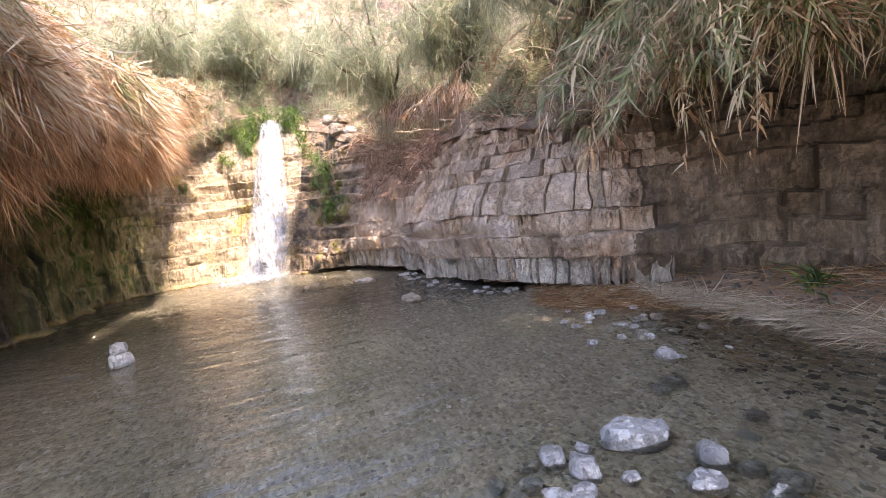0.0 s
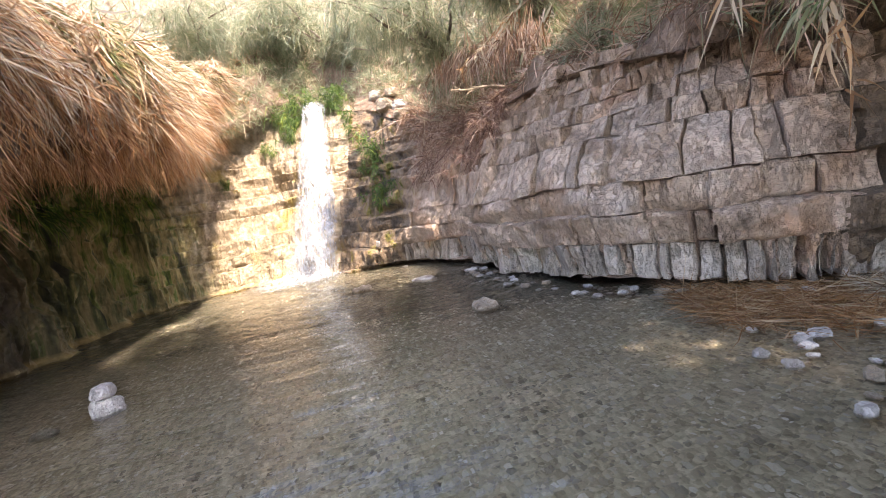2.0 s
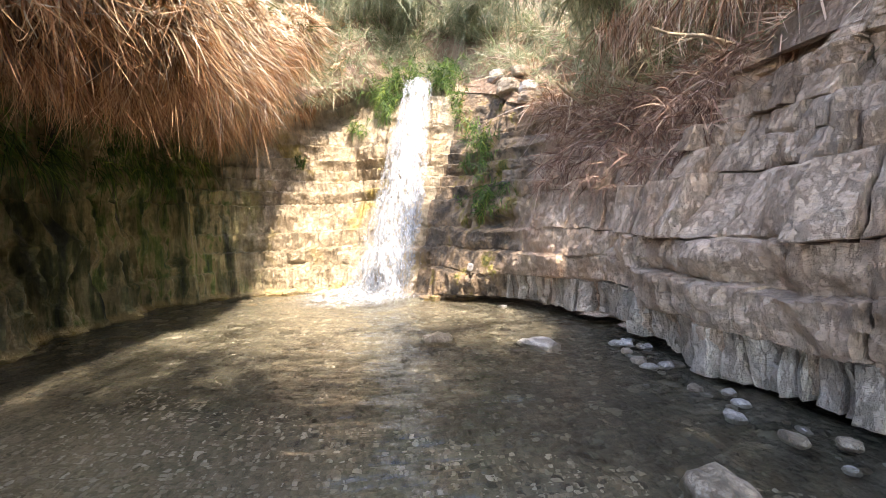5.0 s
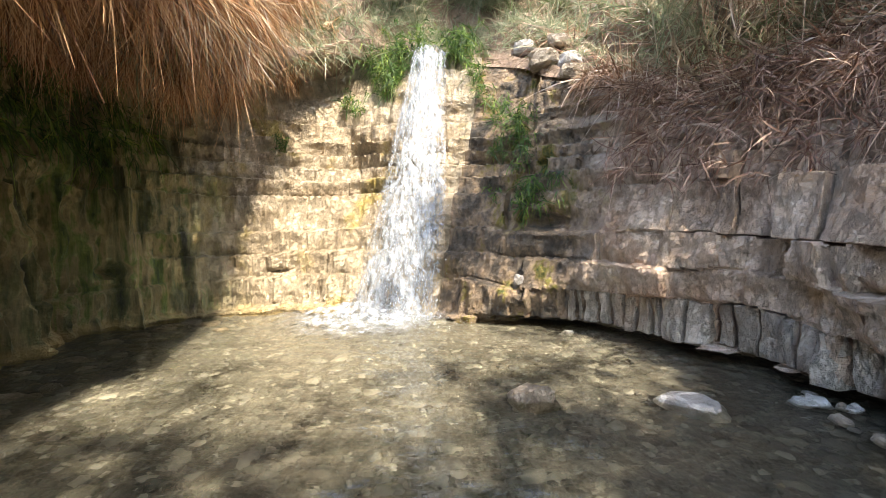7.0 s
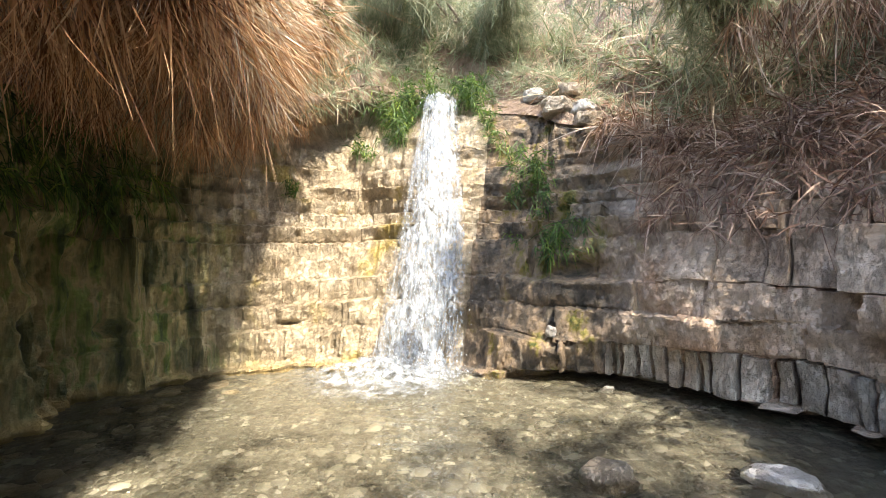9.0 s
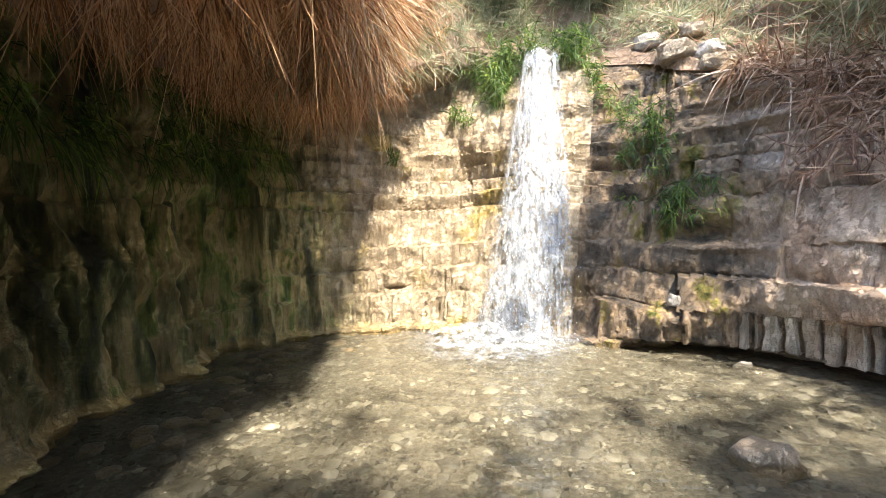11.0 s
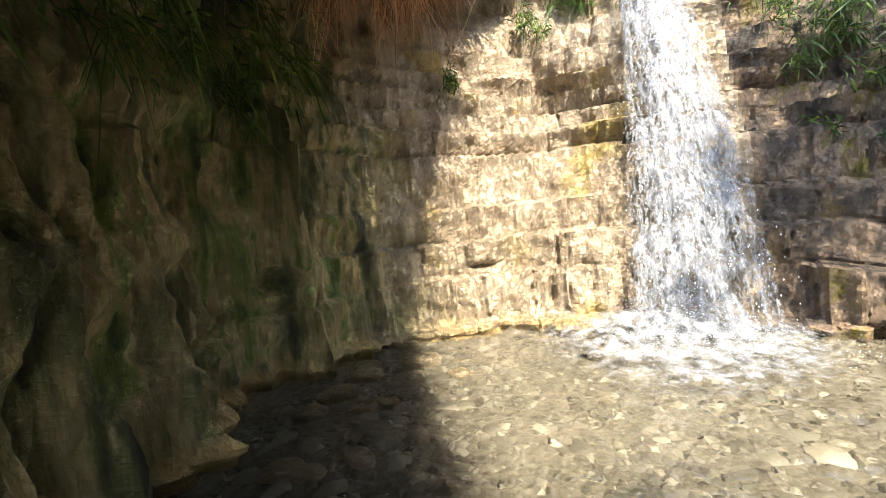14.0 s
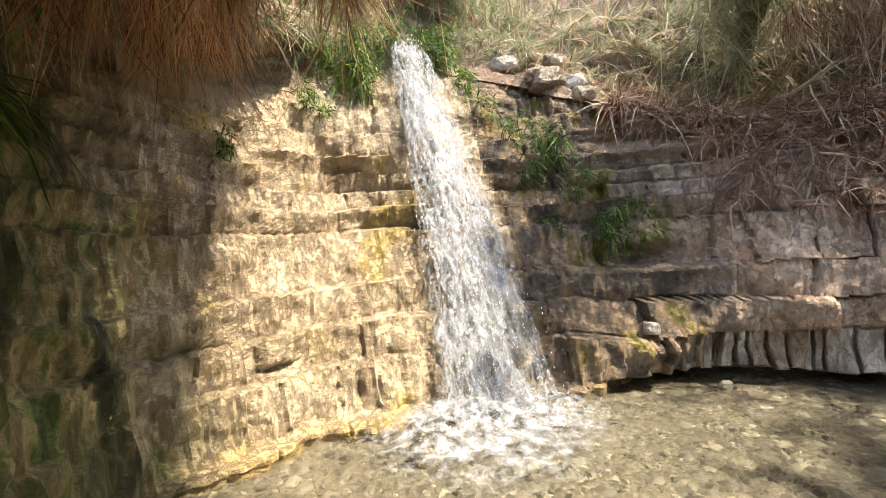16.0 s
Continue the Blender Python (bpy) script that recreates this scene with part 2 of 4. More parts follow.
def water_material():
    m, n, l, p = material("clear_rippled_water")
    n.remove(p)
    tr, gl, mx, fr = (n.new(k) for k in ("ShaderNodeBsdfRefraction", "ShaderNodeBsdfGlossy", "ShaderNodeMixShader", "ShaderNodeFresnel"))
    tr.inputs[0].default_value = (0.88, 0.89, 0.82, 1)
    tr.inputs["IOR"].default_value, tr.inputs["Roughness"].default_value = 1.33, 0.0
    gl.inputs["Roughness"].default_value = 0.02
    fr.inputs["IOR"].default_value = 1.5
    geo, off, flat, r, xyz, ang, at = (n.new(k) for k in ("ShaderNodeNewGeometry", "ShaderNodeVectorMath", "ShaderNodeVectorMath", "ShaderNodeVectorMath", "ShaderNodeSeparateXYZ", "ShaderNodeMath", "ShaderNodeCombineXYZ"))
    off.operation, flat.operation, r.operation, ang.operation = "SUBTRACT", "MULTIPLY", "LENGTH", "ARCTAN2"
    off.inputs[1].default_value, flat.inputs[1].default_value = (-4.95, 12.3, 0), (1, 1, 0)
    l.new(geo.outputs["Position"], off.inputs[0])
    l.new(off.outputs[0], flat.inputs[0])
    l.new(flat.outputs[0], r.inputs[0])
    l.new(flat.outputs[0], xyz.inputs[0])
    l.new(xyz.outputs["X"], ang.inputs[0])
    l.new(xyz.outputs["Y"], ang.inputs[1])
    l.new(r.outputs["Value"], at.inputs["X"])
    l.new(ang.outputs[0], at.inputs["Y"])

    def rings(scale, across, detail):
        mp, t = n.new("ShaderNodeMapping"), n.new("ShaderNodeTexNoise")
        mp.inputs["Scale"].default_value = (scale, across, 1)
        t.inputs["Scale"].default_value, t.inputs["Detail"].default_value, t.inputs["Roughness"].default_value = 1.0, detail, 0.5
        l.new(at.outputs[0], mp.inputs[0])
        l.new(mp.outputs[0], t.inputs["Vector"])
        return t

    a, b, c = rings(3.5, 6, 3), rings(9, 22, 2), tex_noise(n, l, 2.2, 4, 0.6)
    nm = bump(n, l, b.outputs[0], 1.0, 0.02, bump(n, l, a.outputs[0], 1.0, 0.045, bump(n, l, c.outputs[0], 0.3, 0.03)))
    l.new(nm, gl.inputs["Normal"])
    l.new(nm, fr.inputs["Normal"])
    l.new(nm, tr.inputs["Normal"])
    l.new(fr.outputs[0], mx.inputs[0])
    l.new(tr.outputs[0], mx.inputs[1])
    l.new(gl.outputs[0], mx.inputs[2])
    l.new(mx.outputs[0], n["Material Output"].inputs[0])
    return m


WATER = water_material()


def froth_material(name, scale, stretch, lo, hi):
    m, n, l, p = material(name)
    p.inputs["Base Color"].default_value = (0.35, 0.38, 0.41, 1)
    p.inputs["Roughness"].default_value = 0.25
    a = tex_noise(n, l, scale, 5, 0.65, stretch)
    l.new(ramp(n, l, a.outputs[0], [(lo, G3(0)), (hi, G3(1))]), p.inputs["Alpha"])
    l.new(bump(n, l, a.outputs[0], 0.6, 0.05), p.inputs["Normal"])
    return m


FALL = froth_material("falling_white_water", 9, (1.6, 1.6, 0.25), 0.37, 0.60)
VEIL = froth_material("white_water_veil", 26, (1.4, 1.4, 0.35), 0.47, 0.72)
STRAND = froth_material("white_water_strand", 34, (1.5, 1.5, 0.7), 0.44, 0.66)
FOAM = froth_material("white_foam", 9, (1, 1, 1), 0.38, 0.7)


def thin_out(m, centre, near, far):
    """Foam that breaks up with distance from the place where the fall lands."""
    n, l = m.node_tree.nodes, m.node_tree.links
    sock = n["Principled BSDF"].inputs["Alpha"]
    dense = sock.links[0].from_socket
    geo, dist, mr = n.new("ShaderNodeNewGeometry"), n.new("ShaderNodeVectorMath"), n.new("ShaderNodeMapRange")
    dist.operation = "DISTANCE"
    dist.inputs[1].default_value = centre
    l.new(geo.outputs["Position"], dist.inputs[0])
    l.new(dist.outputs["Value"], mr.inputs["Value"])
    mr.inputs["From Min"].default_value, mr.inputs["From Max"].default_value = far, near
    fine = tex_noise(n, l, 14, 5, 0.7)
    k = n.new("ShaderNodeMath")
    k.operation = "SUBTRACT"
    l.new(mr.outputs[0], k.inputs[0])
    l.new(fine.outputs[0], k.inputs[1])
    edge = ramp(n, l, k.outputs[0], [(0.0, G3(0)), (0.25, G3(1))])
    l.new(mix(n, l, 1.0, dense, edge, "MULTIPLY"), sock)


thin_out(FOAM, (-5.2, 11.3, 0.0), 0.2, 2.0)
FOAM.node_tree.nodes["Principled BSDF"].inputs["Base Color"].default_value = (0.42, 0.45, 0.48, 1)
SPUME = bpy.data.materials.new("bright_spume")
SPUME.use_nodes = True
SPUME.node_tree.nodes["Principled BSDF"].inputs["Base Color"].default_value = (0.5, 0.53, 0.56, 1)
DROP, _n, _l, _p = material("white_spray")
_p.inputs["Base Color"].default_value = (0.75, 0.78, 0.8, 1)
_p.inputs["Roughness"].default_value = 0.3

# ---- mesh helpers ----
rng = np.random.default_rng(7)


def lattice(ix, iy, seed):
    h = np.sin(ix * 127.1 + iy * 311.7 + seed * 74.7) * 43758.5453
    return h - np.floor(h)


def vnoise(x, y, seed=0):
    ix, iy = np.floor(x), np.floor(y)
    fx, fy = x - ix, y - iy
    fx, fy = fx * fx * (3 - 2 * fx), fy * fy * (3 - 2 * fy)
    a, b = lattice(ix, iy, seed), lattice(ix + 1, iy, seed)
    c, d = lattice(ix, iy + 1, seed), lattice(ix + 1, iy + 1, seed)
    return (a + (b - a) * fx) * (1 - fy) + (c + (d - c) * fx) * fy - 0.5


def fbm(x, y, seed=0, octaves=4):
    return sum(vnoise(x * 2 ** k, y * 2 ** k, seed + k) / 2 ** k for k in range(octaves))


def sstep(a, b, x):
    t = np.clip((x - a) / (b - a), 0, 1)
    return t * t * (3 - 2 * t)


def fast_mesh(name, verts, quads, mat, smooth=False):
    me = bpy.data.meshes.new(name)
    verts, quads = np.asarray(verts, np.float32), np.asarray(quads, np.int32)
    k = quads.shape[1]
    me.vertices.add(len(verts))
    me.vertices.foreach_set("co", verts.ravel())
    me.loops.add(quads.size)
    me.loops.foreach_set("vertex_index", quads.ravel())
    me.polygons.add(len(quads))
    me.polygons.foreach_set("loop_start", np.arange(0, quads.size, k, dtype=np.int32))
    me.polygons.foreach_set("use_smooth", np.full(len(quads), smooth))
    me.update(calc_edges=True)
    me.materials.append(mat)
    return me


def grid_quads(nu, nv):
    i = np.arange(nu * nv).reshape(nu, nv)
    return np.stack([i[:-1, :-1], i[1:, :-1], i[1:, 1:], i[:-1, 1:]], -1).reshape(-1, 4)


def part(name, me, parent, label=""):
    ob = new(name, me)
    ob.parent = parent
    if label:
        ob["label"] = label
    return ob


# ---- the bay: foot of the rock walls, from the reed bank round the pool to the far side ----
# x, y, lean back per metre, height of bare rock, overhang of the bank above, height at which the lean begins
NODES = [
    (-6.8, -8.0, 0.1, 2.6, 2.5, 0.0), (-6.8, -3.0, 0.1, 2.6, 2.6, 0.0), (-6.9, 2.0, 0.1, 2.4, 2.8, 0.0), (-7.1, 5.0, 0.1, 2.6, 2.9, 0.0), (-7.4, 7.5, 0.1, 3.1, 2.6, 0.0),
    (-7.9, 9.0, 0.1, 3.1, 2.5, 0.0), (-8.05, 10.05, 0.15, 3.2, 2.35, 0.0), (-7.5, 11.0, 0.32, 3.4, 2.15, 0.0), (-6.65, 11.48, 0.6, 4.1, 1.75, 0.0), (-6.2, 11.58, 0.64, 4.5, 1.2, 0.0), (-5.75, 11.65, 0.64, 4.7, 0.2, 0.0),
    (-4.95, 11.75, 0.55, 4.65, 0.0, 0.0), (-4.3, 11.8, 0.6, 4.3, 0.0, 0.0), (-3.5, 11.6, 0.6, 3.9, 0.0, 0.15), (-2.75, 11.45, 0.55, 3.5, 0.0, 0.5), (-2.1, 11.1, 0.5, 3.0, 0.0, 0.7),
    (-1.4, 10.5, 0.5, 2.85, 0.0, 0.8), (-0.8, 9.85, 0.5, 2.85, 0.0, 0.9), (-0.35, 8.8, 0.55, 2.85, 0.0, 1.0), (0.1, 7.95, 0.6, 2.8, 0.0, 1.0), (0.6, 7.35, 0.6, 2.75, 0.0, 1.0),
    (1.18, 6.85, 0.5, 2.6, 0.0, 1.0), (1.7, 6.45, 0.45, 2.5, 0.3, 0.9), (2.3, 6.15, 0.35, 2.5, 0.9, 0.6), (3.1, 5.9, 0.3, 2.7, 1.9, 0.4), (4.2, 5.4, 0.2, 2.9, 2.5, 0.0), (5.2, 4.2, 0.2, 2.6, 2.0, 0.0), (6.0, 1.0, 0.2, 2.6, 2.0, 0.0), (6.4, -8.0, 0.2, 2.6, 2.0, 0.0)]


def smooth_path(nodes, step=0.05):
    p = np.array(nodes, float)
    p = np.vstack([2 * p[0] - p[1], p, 2 * p[-1] - p[-2]])
    out = []
    for a, b, c, d in zip(p, p[1:], p[2:], p[3:]):
        t = np.linspace(0, 1, 40, endpoint=False)[:, None]
        out.append(0.5 * (2 * b + (c - a) * t + (2 * a - 5 * b + 4 * c - d) * t ** 2 + (3 * b - a - 3 * c + d) * t ** 3))
    q = np.vstack(out)
    s = np.r_[0, np.cumsum(np.hypot(*np.diff(q[:, :2], axis=0).T))]
    u = np.arange(0, s[-1], step)
    return u, np.stack([np.interp(u, s, q[:, k]) for k in range(q.shape[1])], 1)


PATH_S, PATH = smooth_path(NODES)
tang = np.gradient(PATH[:, :2], axis=0)
for _ in range(30):
    tang[1:-1] = (tang[:-2] + tang[1:-1] * 2 + tang[2:]) / 4
tang /= np.linalg.norm(tang, axis=1)[:, None]
OUT = np.stack([-tang[:, 1], tang[:, 0]], 1)


def along(s, k):
    return np.interp(s, PATH_S, PATH[:, k])


def place(s, h, d):
    """A point of the bay: s along the foot, h up, d towards the pool from the leaning face."""
    ox, oy = np.interp(s, PATH_S, OUT[:, 0]), np.interp(s, PATH_S, OUT[:, 1])
    r = along(s, 2) * np.maximum(h - along(s, 5), 0) - d
    return np.stack([along(s, 0) + ox * r, along(s, 1) + oy * r, h + 0 * s], -1)


def s_near(x, y):
    return PATH_S[np.argmin(np.hypot(PATH[:, 0] - x, PATH[:, 1] - y))]


S_BACK, S_FALL, S_MOSS, S_RIGHT, S_HOLLOW = s_near(-7.7, 10.8), s_near(-4.95, 11.75), s_near(-4.3, 11.8), s_near(-2.6, 11.45), s_near(2.7, 6.0)


# ---- beds and joints of the rock ----
BEDS = [-0.7, 0.05, 0.48, 0.84, 1.2, 1.75, 2.02, 2.26, 2.5, 2.75, 3.1, 3.5, 3.9, 4.3, 4.8, 5.4]
JOINTS, OFFS = [], []
for k in range(len(BEDS) - 1):
    mean = (0.42, 0.155, 0.6, 0.45, 0.36, 0.24, 0.22, 0.2, 0.22, 0.42)[k % 10]
    JOINTS.append(np.cumsum(rng.uniform(0.35, 1.8, 400) * mean))
    OFFS.append(rng.normal(0, 0.07, 400) + (0.0, 0.0, 0.05, 0.08, 0.1, 0.0, -0.08, -0.14, -0.22, -0.2)[min(k, 9)])


# joint-bounded blocks that stand as stones of their own
PIECE = [np.where(rng.random(400) < (0, 1.0, 0.0, 0.2, 0.8, 0.75, 0.75, 0.7, 0.5, 0)[min(k, 9)], 1.0, 0.0) for k in range(len(BEDS) - 1)]
S_PIECE0, S_PIECE1, S_PIECE_UP = S_MOSS + 1.75, S_HOLLOW + 0.6, S_RIGHT + 1.3


def warp(S, H):
    return S + 0.06 * fbm(S * 3.0, H * 3.4, 3), H + 0.10 * fbm(S * 0.8, H * 0.7, 9) + 0.03 * fbm(S * 3.4, H * 3, 5)


# cavities and small ledges: x, y at the foot, height, half width, half height, depth (ledges are positive)
HOLLOWS = [(-6.7, 11.45, 0.56, 0.13, 0.035, -0.16), (-8.0, 10.2, 0.72, 0.16, 0.08, -0.25), (-7.95, 10.0, 0.5, 0.3, 0.05, -0.12), (-6.15, 11.6, 0.25, 0.03, 0.13, -0.12), (-6.0, 11.62, 0.27, 0.025, 0.1, -0.1),
           (-2.55, 11.3, 3.15, 0.5, 0.05, 0.22), (-2.4, 11.25, 2.95, 0.6, 0.05, -0.2), (-2.3, 11.2, 2.72, 0.5, 0.07, 0.18), (-3.0, 11.5, 1.32, 0.35, 0.1, -0.3), (-3.3, 11.55, 1.0, 0.5, 0.12, 0.12), (-3.15, 11.55, 0.36, 0.3, 0.1, 0.14), (-2.9, 11.5, 1.15, 0.5, 0.06, 0.12), (-7.6, 8.3, 1.2, 0.18, 0.5, 0.2), (-7.8, 8.8, 1.5, 0.14, 0.6, 0.16), (-7.5, 7.8, 0.9, 0.2, 0.5, -0.2)]


def relief(S, H):
    knots = [0, S_BACK - 0.8, S_BACK + 0.8, S_MOSS, S_RIGHT, S_HOLLOW - 1, S_HOLLOW + 1, PATH_S[-1]]
    blocks = np.interp(S, knots, [0.25, 0.25, 0.3, 0.4, 0.9, 1.0, 0.9, 0.9])
    flutes = np.interp(S, knots, [1.7, 1.7, 0.45, 0.35, 0.16, 0.14, 0.5, 0.6])
    ledges = np.interp(S, knots, [0.4, 0.4, 1.3, 1.3, 1.0, 1.0, 1.6, 1.6])
    s, h = warp(S, H)
    k = np.clip(np.searchsorted(BEDS, h) - 1, 0, len(BEDS) - 2)
    d = np.zeros_like(S)
    for b in range(len(BEDS) - 1):
        m = k == b
        if not m.any():
            continue
        j = np.clip(np.searchsorted(JOINTS[b], s[m]), 1, 398)
        left, right = JOINTS[b][j - 1], JOINTS[b][j]
        edge = np.minimum(s[m] - left, right - s[m])
        bed = np.minimum(h[m] - BEDS[b], BEDS[b + 1] - h[m])
        groove = -0.11 * lattice(j, np.full(j.shape, b), 6) ** 2 * np.exp(-(edge / 0.018) ** 2) - 0.06 * sstep(-0.15, 0.3, fbm(s[m] * 0.9, np.full(j.shape, b * 7.3), 47)) * np.exp(-(bed / 0.025) ** 2)
        tilt = (s[m] - (left + right) / 2) * (lattice(j, np.full(j.shape, b), 4) - 0.5) * 0.25
        first = S_PIECE0 if b == 1 else S_PIECE_UP
        loose = PIECE[b][j] * sstep(first, first + 0.01, S[m]) * sstep(S_PIECE1, S_PIECE1 - 0.01, S[m]) * 0.14
        d[m] = -loose + blocks[m] * (OFFS[b][j] + groove + tilt) + ledges[m] * (0.12 * ((h[m] - BEDS[b]) / (BEDS[b + 1] - BEDS[b]) - 0.5) * (0.4 + lattice(np.full(j.shape, b), j * 0, 8)))
    d += flutes * 0.2 * (0.3 - 1.5 * np.abs(fbm(S * 3.5, H * 0.6, 27)))
    d += flutes * (0.30 * fbm(S * 2.0, H * 0.45, 21) + 0.12 * fbm(S * 6, H * 1.2, 25))
    d += 0.26 * fbm(S * 0.8, H * 0.9, 31) + 0.1 * fbm(S * 2.2, H * 2.0, 33) + 0.05 * fbm(S * 5, H * 5, 35) + 0.02 * fbm(S * 16, H * 16, 37)
    d += 0.07 * (1 + 2 * fbm(S * 2, H * 0, 44)) * np.exp(-((H - 0.03) / 0.05) ** 2) * sstep(S_MOSS + 0.6, S_MOSS, S)
    for hx, hy, hz, hw, hh, deep in HOLLOWS:
        d += deep * np.exp(-((S - s_near(hx, hy)) / hw) ** 2 - ((H - hz) / hh) ** 2)
    d -= 0.6 * sstep(0.1, 0.02, H) * sstep(0.5, 0.8, blocks)
    return d


def rock_wall(name, s0, s1, mat, step, label):
    s = np.arange(s0, s1 + 0.15, step)
    h = np.linspace(0, 1, int(4.2 / step))
    S, V = np.meshgrid(s, h, indexing="ij")
    H = -0.7 + V * (along(S, 3) + 0.2 + 0.7)
    d = relief(S, H) - 0.05 * sstep(s1 + 0.02, s1 + 0.08, S)
    ob = new(name, fast_mesh(name, place(S, H, d).reshape(-1, 3), grid_quads(len(s), len(h)), mat))
    return tagged(ob, label, "rock wall", kind="structure")


wall_left = rock_wall("wall_left", 0, S_BACK, TUFA, 0.04, "wet olive tufa wall, darkened for the shade of hanging reeds")
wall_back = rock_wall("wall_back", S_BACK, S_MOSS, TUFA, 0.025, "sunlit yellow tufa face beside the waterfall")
wall_mossy = rock_wall("wall_mossy", S_MOSS, S_RIGHT, ROCK_RIGHT, 0.025, "dark mossy wet rock face beside the waterfall")
wall_right = rock_wall("wall_right", S_RIGHT, S_HOLLOW, ROCK_RIGHT, 0.025, "jointed grey-pink limestone wall in shade")
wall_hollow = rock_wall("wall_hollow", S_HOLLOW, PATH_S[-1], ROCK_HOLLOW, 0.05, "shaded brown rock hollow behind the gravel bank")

# banks and hillside above the rock
prof_r = np.array([0.0, 0.2, 0.7, 1.3, 2.4, 4.8, 9.0, 17.0, 55.0])
prof_h = np.array([0.0, 0.1, 0.45, 1.1, 2.2, 5.0, 9.5, 15.0, 19.0])
prof_o = np.array([0.0, 0.95, 1.1, 1.05, 0.9, 0.4, 0.0, 0.0, 0.0])


def bank_point(s, v, lift=0.0):
    """A point of the bank above the rock: v from 0 at its edge to 8 far up the hillside."""
    r = np.interp(v, range(9), prof_r) - along(s, 4) * np.interp(v, range(9), prof_o)
    z = along(s, 3) + np.interp(v, range(9), prof_h) + lift
    p = place(s, along(s, 3) + 0 * v, -r)
    n = fbm(s * 0.9, v * 1.3, 41) * np.minimum(v, 1) * (0.5 + 0.3 * v)
    p[..., 2] = z + n
    return p


s = np.arange(0, PATH_S[-1], 0.12)
v = np.r_[np.linspace(0, 5, 50), np.linspace(5.2, 8, 20)]
S, V = np.meshgrid(s, v, indexing="ij")
hill = new("hillside", fast_mesh("hillside", bank_point(S, V).reshape(-1, 3), grid_quads(len(s), len(v)), SOIL, True))
tagged(hill, "brown soil hillside above the rock walls", "hillside", kind="structure")


# ---- stream bed, banks and water ----
def bed_height(x, y):
    z = -0.17 + 0.05 * fbm(x * 0.5, y * 0.5, 51) + 0.02 * fbm(x * 3, y * 3, 53)
    bar = np.exp(-(((x - 1.85) / 0.5) ** 2 + ((y - 4.4) / 1.1) ** 2))
    z += 0.09 * bar
    z += 0.16 * np.exp(-(((x - 2.0) / 0.9) ** 2 + ((y - 6.0) / 0.6) ** 2))
    z += 0.14 * np.exp(-(((x - 0.8) / 0.9) ** 2 + ((y - 2.2) / 0.5) ** 2))
    z += 0.40 * sstep(2.9, 4.0, x + 0.1 * (y - 4)) + 0.1 * sstep(-1, -6, y)
    far = np.hypot(x, y - 4)
    return z + 2.5 * sstep(16, 40, far) * (y < 0) - 1.0 * sstep(12, 18, far) * (y >= 0)


ax = np.r_[-900, -300, -100, -40, np.arange(-14, 10, 0.08), 14, 25, 40, 100, 300, 900]
ay = np.r_[-900, -300, -100, -40, -25, np.arange(-12, 16, 0.08), 20, 40, 100, 300, 900]
X, Y = np.meshgrid(ax, ay, indexing="ij")
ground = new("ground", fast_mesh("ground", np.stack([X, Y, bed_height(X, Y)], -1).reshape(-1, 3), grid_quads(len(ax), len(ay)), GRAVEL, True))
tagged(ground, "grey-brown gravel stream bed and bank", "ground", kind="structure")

ax = np.r_[np.arange(-9.5, -8, 0.1), np.arange(-8, 1, 0.04), np.arange(1, 7, 0.1)]
ay = np.r_[np.arange(-11, 4, 0.12), np.arange(4, 12.6, 0.04)]
X, Y = np.meshgrid(ax, ay, indexing="ij")
near = np.hypot(X + 4.9, Y - 11.4)
Z = 0.008 * fbm(X * 1.5, Y * 2.5, 61) + 0.055 * np.exp(-near / 2.2) * fbm(X * 3.5, Y * 5.5, 63) + 0.014 * np.exp(-near / 3.5) * fbm(X * 8, Y * 12, 65)
water = new("water", fast_mesh("water", np.stack([X, Y, Z], -1).reshape(-1, 3), grid_quads(len(ax), len(ay)), WATER, True))
water.visible_shadow = False
tagged(water, "shallow clear rippled pool over gravel", "water", kind="structure")


# ---- leaves, reeds and twigs ----
def blades(name, root, way, length, width, droop, mat, segs=3, curl=0.24):
    n = len(root)
    way = way / np.linalg.norm(way, axis=1)[:, None]
    side = np.cross(way, rng.normal(size=(n, 3)))
    side /= np.linalg.norm(side, axis=1)[:, None] + 1e-9
    bend = rng.normal(size=(n, 3)) * curl
    t = np.linspace(0, 1, segs + 1)
    down = np.array([0, 0, -1.0])
    mid = root[:, None] + length[:, None, None] * (way[:, None] * t[None, :, None] + (droop[:, None, None] * down + bend[:, None]) * (t ** 2)[None, :, None])
    w = width[:, None] * np.where(t < 0.25, 0.6 + 1.6 * t, 1.0 - (t - 0.25) * 1.2)[None]
    ribs = np.stack([mid - side[:, None] * w[..., None] / 2, mid + side[:, None] * w[..., None] / 2], 2)
    V = ribs.reshape(-1, 3)
    base = (np.arange(n) * (segs + 1) * 2)[:, None] + (np.arange(segs) * 2)[None]
    Q = np.stack([base, base + 1, base + 3, base + 2], -1).reshape(-1, 4)
    return fast_mesh(name, V, Q, mat)


def pool_way(s):
    return np.stack([-np.interp(s, PATH_S, OUT[:, 0]), -np.interp(s, PATH_S, OUT[:, 1]), 0 * s], 1)


S_CORNER = s_near(-6.3, 11.57)


def stuff(name, me, label, category):
    return tagged(new(name, me), label, category, kind="stuff")


